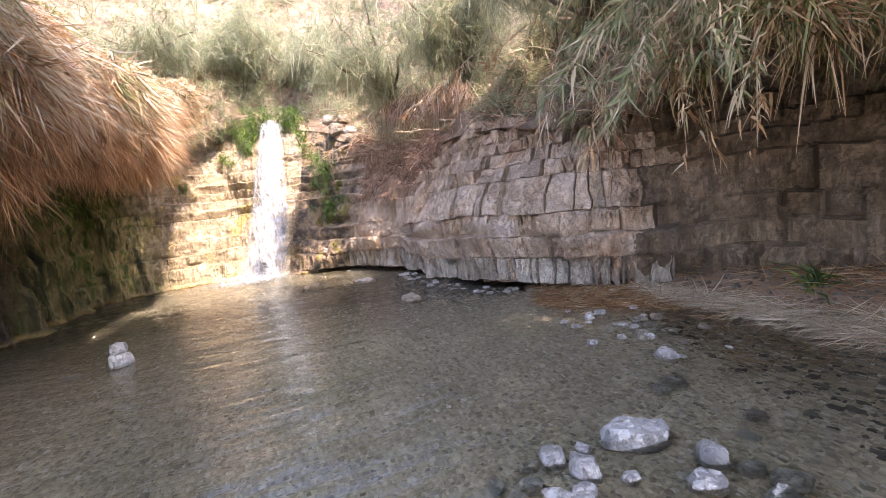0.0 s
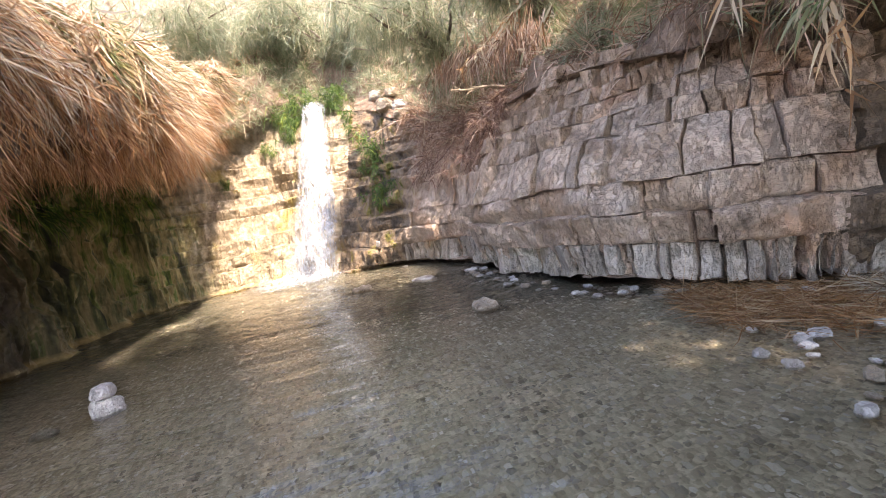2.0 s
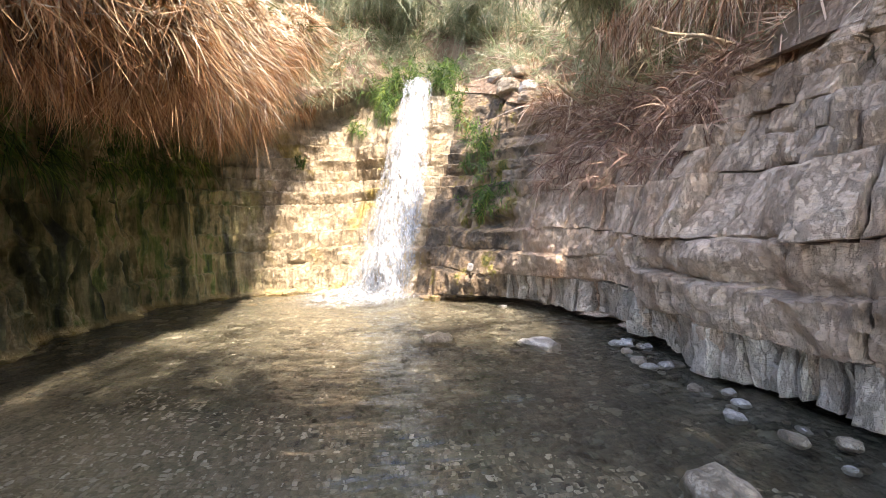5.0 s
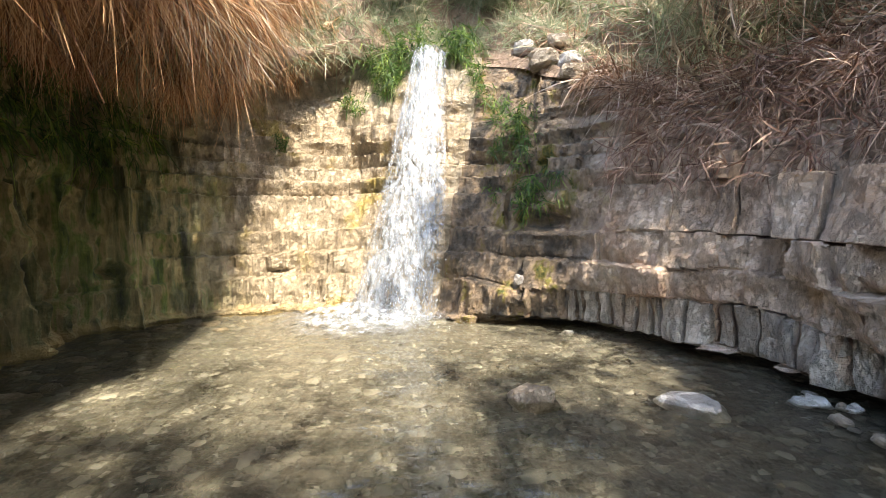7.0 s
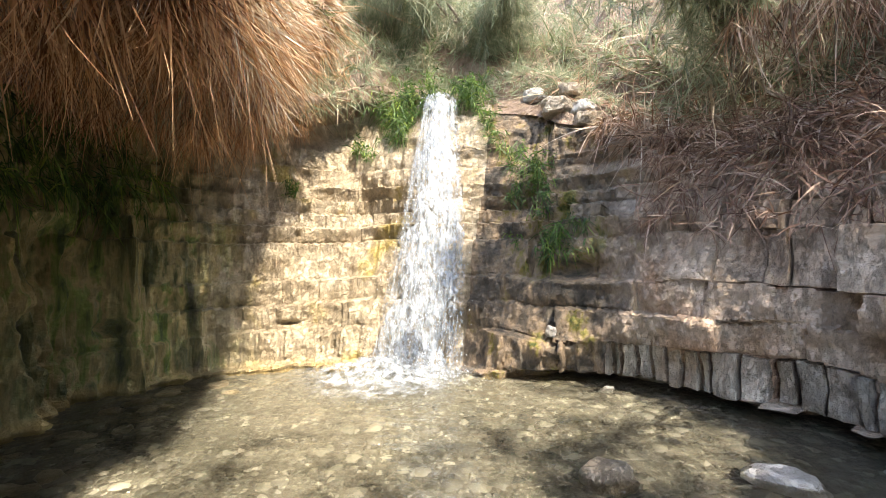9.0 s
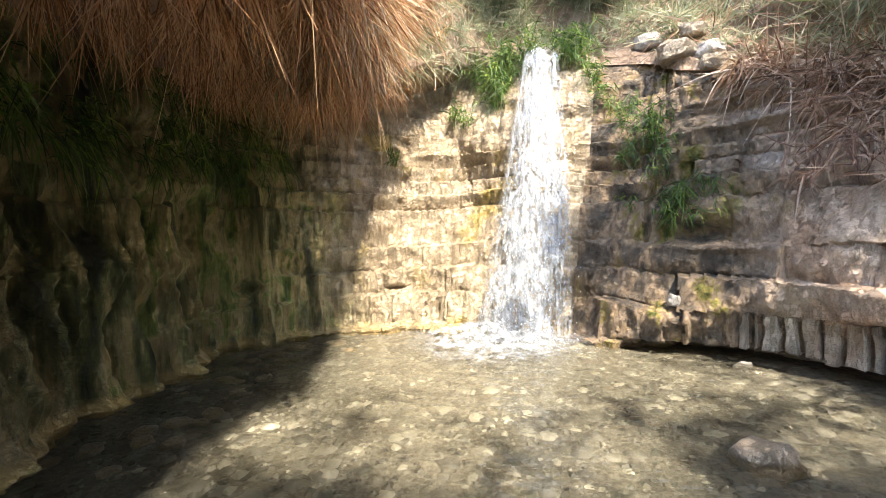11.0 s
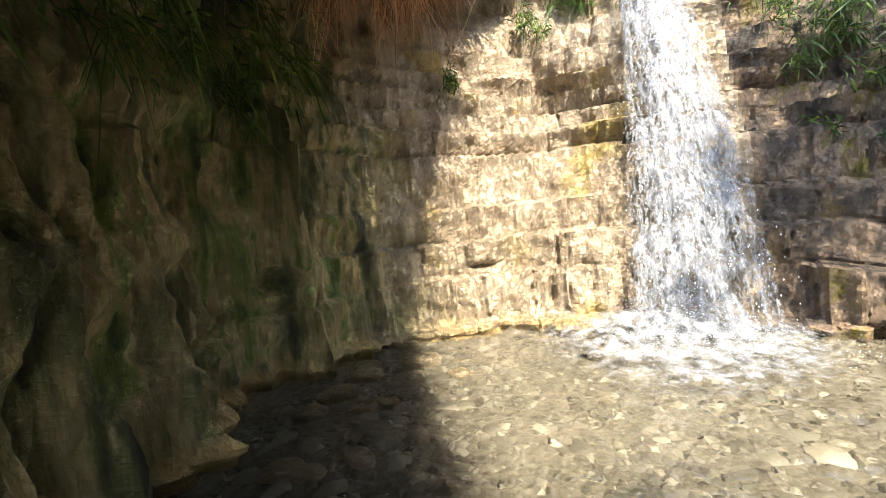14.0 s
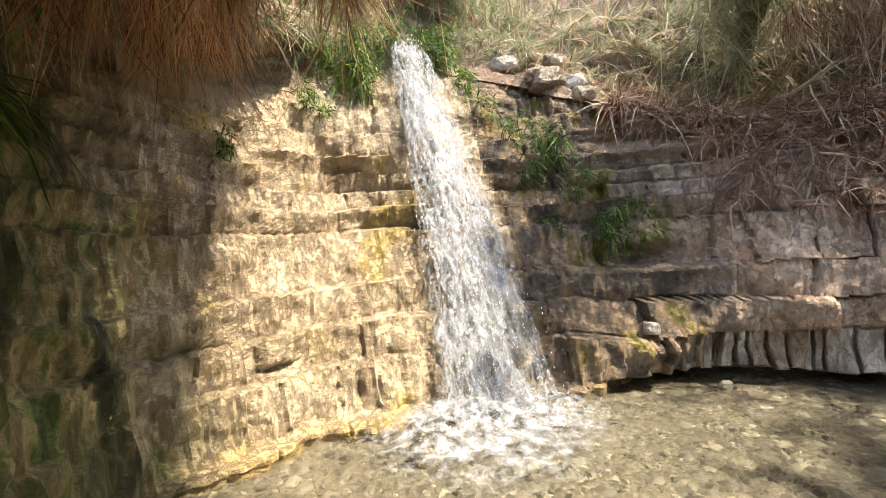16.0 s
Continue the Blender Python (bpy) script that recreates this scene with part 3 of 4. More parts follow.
def tufts(name, centres, lean, per, length, width, droop, mat, spread=0.45, segs=3, curl=0.24):
    """Fans of leaves that share a root: per leaves at each centre, leaning alike."""
    n = len(centres)
    lean = lean + rng.normal(size=(n, 3)) * spread * 0.7
    size = rng.uniform(0.6, 1.25, n) * (1 + 0.9 * fbm(centres[:, 0] * 1.1 + centres[:, 1] * 1.3, centres[:, 2] * 0.8, 91))
    root = np.repeat(centres, per, 0) + rng.normal(size=(n * per, 3)) * 0.03
    way = np.repeat(lean / np.linalg.norm(lean, axis=1)[:, None], per, 0) + rng.normal(size=(n * per, 3)) * spread
    m = n * per
    return blades(name, root, way, rng.uniform(*length, m) * np.repeat(size, per), rng.uniform(*width, m), rng.uniform(*droop, m), mat, segs, curl)


def bank_spots(n, s0, s1, v0, v1, lift=0.0):
    s, v = rng.uniform(s0, s1, n), rng.uniform(v0, v1, n)
    return s, bank_point(s, v, lift) + rng.normal(size=(n, 3)) * 0.06


def bank_tufts(name, n, per, s0, s1, v0, v1, out, up, length, width, droop, mat, label, category, spread=0.45, segs=3):
    s, c = bank_spots(n, s0, s1, v0, v1)
    clear = (np.hypot(c[:, 0] + 6.2, c[:, 1] - 8.1) > 0.8) | (c[:, 2] > 2.7)
    s, c = s[clear], c[clear]
    way = pool_way(s) * out
    way[:, 2] += up
    return stuff(name, tufts(name, c, way, per, length, width, droop, mat, spread, segs), label, category)


bank_tufts("dry_reed_curtain", 3600, 10, 0, S_CORNER, 1.6, 5.6, 0.55, -0.35, (0.15, 0.42), (0.016, 0.044), (0.1, 0.7), DRY_REED, "sunlit tan dead reed leaves lying on the bank", "dry reeds", 0.6)
bank_tufts("green_reed_leaves", 1300, 10, 0, S_CORNER, 1.8, 5.6, 0.6, 0.1, (0.15, 0.42), (0.018, 0.042), (0.2, 0.8), DEEP_REED, "green reed leaves among the dead ones", "reeds", 0.7)
bank_tufts("tall_reeds", 1300, 12, 0, S_CORNER - 0.5, 3.0, 5.6, 0.4, 0.5, (0.25, 0.7), (0.02, 0.05), (0.2, 0.8), DEEP_REED, "tall green and tan reeds crowning the bank", "reeds", 0.7)
bank_tufts("high_brush", 6000, 9, 0, S_HOLLOW, 5.4, 7.9, 0.2, 0.5, (0.4, 1.4), (0.03, 0.09), (0.0, 0.7), TAMARISK, "pale green brush high on the hillside", "brush", 0.9, 2)
bank_tufts("rust_reed_fringe", 1700, 16, 0, S_CORNER - 0.4, 0.1, 1.2, 0.06, -1.0, (0.2, 0.5), (0.006, 0.016), (0.0, 0.3), RED_REED, "rust-brown dead roots hanging under the reed mat", "dry reeds", 0.22)


# the reed mat that hangs over the pool: x, y, lowest and highest hang along its front
MAT = np.array([(-3.9, 0.0, 2.6, 4.4), (-4.2, 4.0, 2.65, 4.4), (-4.45, 5.3, 2.6, 4.4), (-4.8, 6.6, 2.65, 4.5), (-5.1, 8.0, 2.8, 4.7), (-5.65, 9.4, 2.9, 4.9), (-6.25, 10.5, 3.1, 5.0), (-6.4, 11.2, 3.9, 5.1), (-6.25, 11.8, 4.6, 5.3)])


def mat_tufts(name, n, per, w0, w1, lean, length, width, droop, mat, label, spread, back=0.25):
    """Fans of leaves on the hanging face of the mat: w from 0 at its ragged lower edge, set back, to 1 at its crest."""
    k = max(n // 16, 8)
    of = rng.integers(0, k, n)
    t = np.clip(rng.uniform(0, len(MAT) - 1, k)[of] + rng.normal(size=n) * 0.07, 0, len(MAT) - 1)
    w = np.clip(rng.uniform(w0, w1, k)[of] + rng.normal(size=n) * 0.09, 0, 1)
    lean = np.array(lean) + (rng.normal(size=(k, 3)) * (0.2, 0.2, 0.1))[of]
    x, y, lo, hi = (np.interp(t, range(len(MAT)), MAT[:, k]) for k in range(4))
    ragged = 0.45 * fbm(y * 1.6, 0 * y, 95) + 0.25 * fbm(y * 5, 0 * y, 96)
    z = lo + 0.3 + ragged + w * (hi - lo - 0.3)
    shelf = -back * np.maximum(0.5 - w, 0) ** 1.3 * 2 - 0.9 * np.maximum(w - 0.75, 0)
    clump = 0.22 * fbm(y * 3.0, z * 1.2, 97)
    c = np.stack([x + shelf + clump, y + 0 * x, z], 1) + rng.normal(size=(n, 3)) * 0.06
    return stuff(name, tufts(name, c, lean, per, length, width, droop, mat, spread, 4, 0.5), label, "dry reeds")


mat_tufts("rust_mat_fringe", 1300, 12, 0.0, 0.42, (0.03, -0.03, -1.0), (0.15, 0.5), (0.006, 0.017), (0.0, 0.3), RED_REED, "rust-brown dead roots and leaves hanging in a fringe", 0.2)
mat_tufts("rust_mat_leaves", 900, 10, 0.1, 0.8, (0.2, -0.1, -1.0), (0.12, 0.34), (0.01, 0.024), (0.1, 0.6), RED_REED, "rust-brown curled leaves on the hanging mat", 0.4)
mat_tufts("pale_mat_leaves", 2200, 10, 0.25, 1.0, (0.4, -0.2, -0.8), (0.12, 0.32), (0.014, 0.036), (0.1, 0.7), BLEACHED, "sun-bleached reed leaves hanging in fans", 0.55)
mat_tufts("stray_mat_leaves", 420, 8, 0.05, 0.5, (0.35, -0.2, -0.9), (0.12, 0.3), (0.012, 0.026), (0.3, 0.9), BLEACHED, "pale dead leaves caught in the rusty fringe", 0.35)
mat_tufts("green_mat_leaves", 280, 10, 0.5, 1.0, (0.6, -0.3, -0.6), (0.18, 0.42), (0.016, 0.034), (0.3, 0.8), DEEP_REED, "green reed leaves hanging from the mat", 0.4)

bank_tufts("hill_brush", 11000, 12, S_CORNER - 3, S_HOLLOW, 1.6, 7.2, 0.2, 0.4, (0.12, 0.5), (0.01, 0.03), (0.0, 0.7), TAMARISK, "grey-green feathery brush covering the hillside", "brush", 0.9, 2)
bank_tufts("hill_reeds", 1600, 12, S_CORNER - 2, S_HOLLOW, 2.6, 6.6, 0.5, 0.3, (0.3, 0.9), (0.015, 0.04), (0.1, 0.9), GREEN_REED, "tall pale reeds growing on the hillside", "reeds", 0.5)
bank_tufts("dry_brush", 1100, 8, S_RIGHT - 1.2, S_HOLLOW, 1.2, 4.2, 0.5, -0.1, (0.25, 0.8), (0.007, 0.024), (0.1, 0.8), TWIG, "brown dead twigs and vines on the slope", "brush", 0.8, 4)
bank_tufts("hanging_vines", 620, 9, S_RIGHT - 0.2, S_RIGHT + 2.2, 0.1, 2.4, 0.6, -0.1, (0.2, 0.65), (0.007, 0.022), (0.1, 0.9), TWIG, "tangle of brown dead vines over the rock", "vines", 0.8, 4)
bank_tufts("arching_reeds", 1500, 11, S_HOLLOW + 0.4, PATH_S[-1], 0.7, 3.0, 0.5, -0.5, (0.14, 0.4), (0.016, 0.04), (0.1, 0.7), DEEP_REED, "grey-green and dry reeds arching down over the hollow", "reeds", 0.6)
bank_tufts("upper_reeds", 1500, 12, S_HOLLOW - 1.0, PATH_S[-1], 3.0, 5.5, 0.5, 0.0, (0.2, 0.5), (0.018, 0.048), (0.1, 0.8), GREEN_REED, "mixed green and dry reeds on the upper slope", "reeds", 0.9)
bank_tufts("upper_dry_reeds", 2600, 11, S_HOLLOW + 0.1, PATH_S[-1], 0.8, 4.5, 0.4, -0.5, (0.14, 0.42), (0.014, 0.038), (0.1, 0.8), DRY_REED, "dead tan reed leaves hanging on the upper slope", "dry reeds", 0.6)


# roots that hang from the undercut soil above the limestone wall
n = 150
t = rng.uniform(0, 1, n)
spots = np.stack([-1.0 + 2.0 * t, 11.45 - 1.7 * t, 4.15 - 0.2 * t], 1) + rng.normal(size=(n, 3)) * (0.12, 0.12, 0.12)
stuff("hanging_roots", tufts("hanging_roots", spots, np.tile((-0.15, -0.2, -1.0), (n, 1)), 9, (0.25, 0.8), (0.008, 0.02), (0.0, 0.5), TWIG, 0.3), "brown roots hanging from undercut soil", "roots")


# dead vines that hang over the top of the limestone beside the fall
n = 330
s1, h1 = rng.uniform(S_RIGHT + 0.3, S_RIGHT + 3.0, n), rng.uniform(0, 1, n) ** 0.7 * 1.5 + 1.65
h1 = np.minimum(h1, along(s1, 3) + 0.2)
way = pool_way(s1) * 0.5 + np.array([0, 0, -0.6])
stuff("hanging_dead_vines", tufts("hanging_dead_vines", place(s1, h1, np.full(n, 0.22)), way, 8, (0.14, 0.4), (0.006, 0.018), (0.0, 0.6), VINE, 0.9, 4), "red-brown dead vines tangled over the rock", "vines")


# ---- trees ----
rng.bit_generator.state = {"bit_generator": "PCG64", "state": {"state": 190963750968496681027492380825852436587, "inc": 261136684632268670825940853076396136793}, "has_uint32": 0, "uinteger": 0}


def tube_data(points, radii, sides=8):
    p, r = np.asarray(points, float), np.asarray(radii, float)
    t = np.gradient(p, axis=0)
    t /= np.linalg.norm(t, axis=1)[:, None]
    a = np.cross(t, (0.31, 0.17, 0.93))
    a /= np.linalg.norm(a, axis=1)[:, None]
    c = np.cross(t, a)
    ang = np.linspace(0, 2 * np.pi, sides, endpoint=False)
    V = p[:, None] + r[:, None, None] * (a[:, None] * np.cos(ang)[None, :, None] + c[:, None] * np.sin(ang)[None, :, None])
    i = np.arange(len(p) * sides).reshape(len(p), sides)
    Q = np.stack([i[:-1], np.roll(i, -1, 1)[:-1], np.roll(i, -1, 1)[1:], i[1:]], -1).reshape(-1, 4)
    return V.reshape(-1, 3), Q


def tubes(name, list_of, mat):
    vs, qs, k = [], [], 0
    for V, Q in list_of:
        vs.append(V), qs.append(Q + k)
        k += len(V)
    return fast_mesh(name, np.vstack(vs), np.vstack(qs), mat, True)


def limb(a, b, r0, r1, wob=0.12, n=9):
    t = np.linspace(0, 1, n)[:, None]
    p = np.asarray(a) * (1 - t) + np.asarray(b) * t + np.cumsum(rng.normal(size=(n, 3)), 0) * wob * t / 2
    return p, np.linspace(r0, r1, n)


def tamarisk(base, top, spread, sprays, label, mat=TAMARISK, boughs=16, leaf=1.0, per=14):
    """A leaning tree: tapered trunk, limbs, and a crown of drooping feathery sprays."""
    root = new("tamarisk_tree")
    root.location = base
    tagged(root, label, "tree")
    top = np.array(top) - np.array(base)
    tp, tr = limb((0, 0, -0.4), top * 0.75, 0.16, 0.07)
    part("trunk", tubes("trunk", [tube_data(tp, tr)], BARK), root)
    ends = []
    for _ in range(boughs):
        a = tp[rng.integers(3, 9)]
        e = top + rng.normal(size=3) * np.array([spread, spread, spread * 0.55]) * 0.75
        q, r = limb(a, e, 0.05, 0.012, 0.2)
        part("limb", tubes("limb", [tube_data(q, r, 5)], BARK), root)
        ends += [q[k] for k in range(3, 9)]
    ends = np.array(ends)
    c = ends[rng.integers(0, len(ends), sprays)] + rng.normal(size=(sprays, 3)) * spread * 0.2
    lean = (c - top) * 0.12 + rng.normal(size=(sprays, 3)) * 0.5 + np.array([0, 0, -0.1])
    part("crown", tufts("crown", c, lean, per, (0.12 * leaf, 0.42 * leaf), (0.01 * leaf, 0.026 * leaf), (0.1, 0.9), mat, 0.85, 2), root)
    return root


tamarisk((-0.4, 12.6, 4.0), (-1.4, 11.1, 5.4), 1.1, 650, "grey-green tamarisk leaning over the rock beside the waterfall")
tamarisk((1.2, 10.8, 4.0), (0.5, 10.0, 5.8), 1.2, 1000, "grey-green tamarisk leaning over the limestone wall")
tamarisk((-6.6, 17.0, 6.6), (-6.3, 15.8, 8.0), 1.4, 1300, "pale sunlit tamarisk above the waterfall")
tamarisk((-4.2, 16.6, 6.2), (-4.4, 15.6, 7.4), 1.3, 1200, "pale sunlit tamarisk behind the lip of the fall")
tamarisk((-8.6, 14.6, 6.2), (-7.8, 13.9, 7.4), 1.4, 1000, "green tamarisk above the reed bank")
# Crown spread out of view to keep sun off the limestone wall.
tamarisk((3.0, 8.0, 3.7), (2.5, 6.3, 6.6), 1.7, 2400, "tamarisk added above the limestone wall, its crown unseen, for shade")
# Stand-in for an unknown shade source: kept out of view, shades the pool.
tamarisk((6.2, -2.0, 0.3), (4.9, -0.8, 12.5), 3.6, 5200, "tall leafy tamarisk added out of view to shade the pool", TAMARISK, 50, 2.4, 8)

# ---- waterfall ----
nu, nv = 40, 120
U, V = np.meshgrid(np.linspace(-1, 1, nu), np.linspace(0, 1, nv), indexing="ij")


def fall_line(U, V):
    h = 4.72 * (1 - V) - 0.02
    centre = S_FALL + 0.06 + 0.1 * (1 - V)
    return centre + U * (0.2 * sstep(-0.06, 0.05, V) + 0.38 * V ** 1.2), h


Sf, Hh = fall_line(U, V)
ragged = 0.78 + 0.5 * fbm(np.sign(U) * 3 + 0 * V, V * 7, 73) + 0.25 * fbm(np.sign(U) * 3 + 0 * V, V * 25, 74)
Sf = Sf + U * (ragged - 1) * (0.26 + 0.4 * V)
d = 0.12 + 0.12 * np.sqrt(1 - 0.9 * U ** 2) + 0.10 * fbm(Sf * 5, Hh * 1.2, 71) + 0.06 * fbm(Sf * 14, Hh * 4, 75) + 0.08 * np.sin(V * 3.1)
waterfall = new("waterfall")
waterfall.location = (-4.95, 11.6, 0)
tagged(waterfall, "white foaming waterfall pouring down the rock face", "waterfall")
inv = Matrix.Translation((4.95, -11.6, 0))
sheet = fast_mesh("water_sheet", place(Sf, Hh, d).reshape(-1, 3), grid_quads(nu, nv), FALL, True)
sheet.transform(inv)
part("water_sheet", sheet, waterfall)
Sv, _h = fall_line(U * 1.12, V)
veil = fast_mesh("water_veil", place(Sv, Hh, d + 0.07 + 0.08 * fbm(Sf * 9, Hh * 2, 77)).reshape(-1, 3), grid_quads(nu, nv), VEIL, True)
veil.transform(inv)
part("water_veil", veil, waterfall, "thin broken veil of white water")

# falling strands in front of the sheet
n, k = 700, 5
u0, v0, ln = rng.uniform(-1.05, 1.05, n), rng.uniform(0, 0.93, n) ** 0.9, rng.uniform(0.02, 0.12, n)
t = np.linspace(0, 1, k)[None]
vv = np.clip(v0[:, None] + ln[:, None] * t, 0, 1)
uu = u0[:, None] + 0.12 * fbm(u0[:, None] * 9 + 0 * vv, vv * 5, 81)
ss, hh = fall_line(uu, vv)
dd = rng.uniform(0.12, 0.36, n)[:, None] + 0.08 * np.sin(t * 3.1)
w = rng.uniform(0.005, 0.022, n)[:, None] * np.sin(np.clip(t, 0.05, 0.95) * np.pi)
V2 = np.stack([place(ss - w, hh, dd), place(ss, hh, dd + 0.4 * w), place(ss + w, hh, dd)], 2).reshape(-1, 3)
base = (np.arange(n) * k * 3)[:, None, None] + (np.arange(k - 1) * 3)[None, :, None] + np.arange(2)[None, None]
strands = fast_mesh("strands", V2, np.stack([base, base + 1, base + 4, base + 3], -1).reshape(-1, 4), STRAND, True)
strands.transform(inv)
tagged(part("strand", strands, waterfall, "bright white falling strands"), kind="stuff")


def beads(name, pts, size, mat, flat=1.0):
    """Small eight-sided drops at the given points."""
    o = np.array([(1, 0, 0), (0, 1, 0), (-1, 0, 0), (0, -1, 0), (0, 0, 1), (0, 0, -1)], float) * (1, 1, flat)
    f = np.array([(0, 1, 4), (1, 2, 4), (2, 3, 4), (3, 0, 4), (1, 0, 5), (2, 1, 5), (3, 2, 5), (0, 3, 5)])
    V = pts[:, None] + o[None] * size[:, None, None]
    return fast_mesh(name, V.reshape(-1, 3), (f[None] + 6 * np.arange(len(pts))[:, None, None]).reshape(-1, 3), mat, True)


n = 1500
ss, hh = fall_line(np.clip(rng.normal(0, 0.6, n), -1.3, 1.3), rng.uniform(0.02, 1, n))
drops = beads("drops", place(ss, np.maximum(hh, 0.02), rng.uniform(0.15, 0.6, n)), rng.uniform(0.003, 0.009, n), DROP, 1.6)
drops.transform(inv)
tagged(part("spray", drops, waterfall, "white flying drops"), kind="stuff")
n = 6500
r, a = np.abs(rng.normal(0, 0.4, n)), rng.uniform(0, 6.283, n)
foam_p = place(np.full(1, S_FALL - 0.2), np.zeros(1), np.full(1, 0.3))[0] + np.stack([r * 1.5 * np.cos(a), -np.abs(r * np.sin(a)) * 1.0 + 0.25, rng.uniform(0, 1, n) ** 2 * 0.4 * np.exp(-(r / 0.4) ** 2) + 0.004], 1)
foam = beads("foam", foam_p, rng.uniform(0.002, 0.011, n) * np.exp(-0.5 * r), SPUME, 0.45)
foam.transform(inv)
tagged(part("foam", foam, waterfall, "white boiling foam at the foot"), kind="stuff")
ra, aa = np.meshgrid(np.linspace(0, 1, 26), np.linspace(0, 2 * np.pi, 73), indexing="ij")
edge = 1.55 + 0.6 * fbm(np.cos(aa) * 1.5 + 5, np.sin(aa) * 1.5 + 5, 85)
fx, fy = ra * edge * np.cos(aa) * 1.25, ra * edge * np.sin(aa) * 0.8
fz = 0.02 + 0.2 * np.exp(-(ra / 0.4) ** 2) * (0.6 + 0.8 * fbm(fx * 7, fy * 7, 87)) + 0.02 * fbm(fx * 5, fy * 5, 88)
churn = fast_mesh("churn", np.stack([fx - 0.35, fy - 0.3, fz + 0.02], -1).reshape(-1, 3), grid_quads(26, 73), FOAM, True)
part("churn", churn, waterfall, "patch of churned white water")


# ---- stones ----
def stone_mesh(name, seed, mat, cuts=3):
    bm = bmesh.new()
    bmesh.ops.create_icosphere(bm, subdivisions=cuts, radius=1.0)
    for v in bm.verts:
        p = v.co.normalized()
        q = Vector((max(-0.84, min(0.8, p.x)), max(-0.78, min(0.84, p.y)), max(-0.7, min(0.72, p.z))))
        v.co = q * (1.25 + 0.35 * noise.noise(p * 1.2 + Vector((seed * 3.7, 0, 0))) + 0.12 * noise.noise(p * 3.5 + Vector((0, seed * 2.3, 0))))
    me = bpy.data.meshes.new(name)
    bm.to_mesh(me)
    bm.free()
    me.materials.append(mat)
    return me


PALE = [stone_mesh("pale_stone", k, STONE, 3) for k in range(6)]
WETS = [stone_mesh("wet_stone", k + 9, STONE_WET, 3) for k in range(4)]


def stone(x, y, w, d, h, label, pale=True, z=None, turn=None, sink=0.3, group=""):
    pool = PALE if pale else WETS
    ob = new("stone", pool[int(rng.integers(len(pool)))])
    g = float(bed_height(np.array(x), np.array(y))) if z is None else z
    ob.matrix_basis = pose(x, y, g + h * (0.5 - sink), rng.uniform(-8, 8), rng.uniform(-8, 8), rng.uniform(0, 360) if turn is None else turn) @ Matrix.Diagonal((w / 2, d / 2, h / 2, 1))
    return tagged(ob, label, "stone", group)


stone(1.04, 2.45, 0.36, 0.24, 0.18, "large white stone standing in shallow water", turn=5, sink=0.1)
stone(1.2, 2.52, 0.14, 0.12, 0.16, "small white stone beside the large one", sink=0.1)
stone(-0.62, 6.97, 0.36, 0.28, 0.27, "rounded grey-brown boulder standing in the pool", pale=False, sink=0.1)
stone(-1.76, 9.3, 0.42, 0.26, 0.26, "low pale stone breaking the water", turn=-25, sink=0.18)
stone(-2.9, 9.17, 0.32, 0.24, 0.28, "sunlit yellowish stone breaking the water", pale=False, sink=0.1)
stone(-4.13, 5.18, 0.26, 0.22, 0.26, "lower white stone of a stack of two", z=-0.14, sink=0.0)
stone(-4.14, 5.18, 0.21, 0.16, 0.14, "upper white stone of a stack of two", z=0.12, sink=0.0)
stone(-4.5, 4.9, 0.2, 0.16, 0.15, "small flat pale stone in the pool", pale=True, sink=0.05)
stone(-4.05, 3.3, 0.3, 0.24, 0.28, "pale stone at the pool edge", sink=0.1)
stone(-5.8, 10.95, 0.15, 0.12, 0.22, "brown wet stone below the fall", pale=False, sink=0.1)
stone(-2.55, 11.2, 0.13, 0.11, 0.2, "small pale stone by the undercut", sink=0.1)
for x, y, w in ((0.5, 2.35, 0.18), (0.64, 2.2, 0.17), (0.33, 2.15, 0.13), (0.44, 2.03, 0.15), (0.58, 2.02, 0.15), (0.24, 2.05, 0.13), (0.7, 2.4, 0.11), (0.85, 2.1, 0.1), (0.15, 2.2, 0.1), (0.36, 2.32, 0.1)):
    stone(x, y, w, w * 0.8, w * 0.75, "pale angular stone in a cluster on the gravel", sink=0.1, group="cluster of stones")
for x, y, w in ((1.35, 2.2, 0.19), (1.2, 2.0, 0.17), (1.5, 2.1, 0.12), (1.62, 2.0, 0.16), (1.48, 1.85, 0.18), (1.66, 3.15, 0.18), (1.54, 3.08, 0.16), (1.85, 3.6, 0.2), (1.9, 2.6, 0.13), (1.7, 2.4, 0.1)):
    stone(x, y, w, w * 0.75, w * 0.75, "pale stone lying in shallow water", sink=0.05, group="stones in the shallows")
for _ in range(36):
    x, y = 1.9 + rng.normal() * 0.32, rng.uniform(3.5, 5.3)
    w = rng.uniform(0.04, 0.13)
    stone(x + 0.1 * (y - 4.4), y, w, w * rng.uniform(0.6, 0.9), w * 0.6, "white stone on the gravel bar", pale=rng.random() < 0.6, z=-0.025, sink=0.2, group="stones on the gravel bar")
for _ in range(70):
    s1 = rng.uniform(s_near(-0.8, 9.85), s_near(2.4, 6.1))
    p = place(np.array([s1]), np.zeros(1), np.array([rng.uniform(0.05, 0.4)]))[0]
    w = rng.uniform(0.05, 0.15)
    stone(p[0], p[1], w, w * rng.uniform(0.6, 0.9), w * 0.7, "pale fallen stone at the foot of the limestone wall", pale=rng.random() < 0.6, z=max(-0.05, float(bed_height(p[0], p[1]))), sink=0.15, group="stones below the wall")
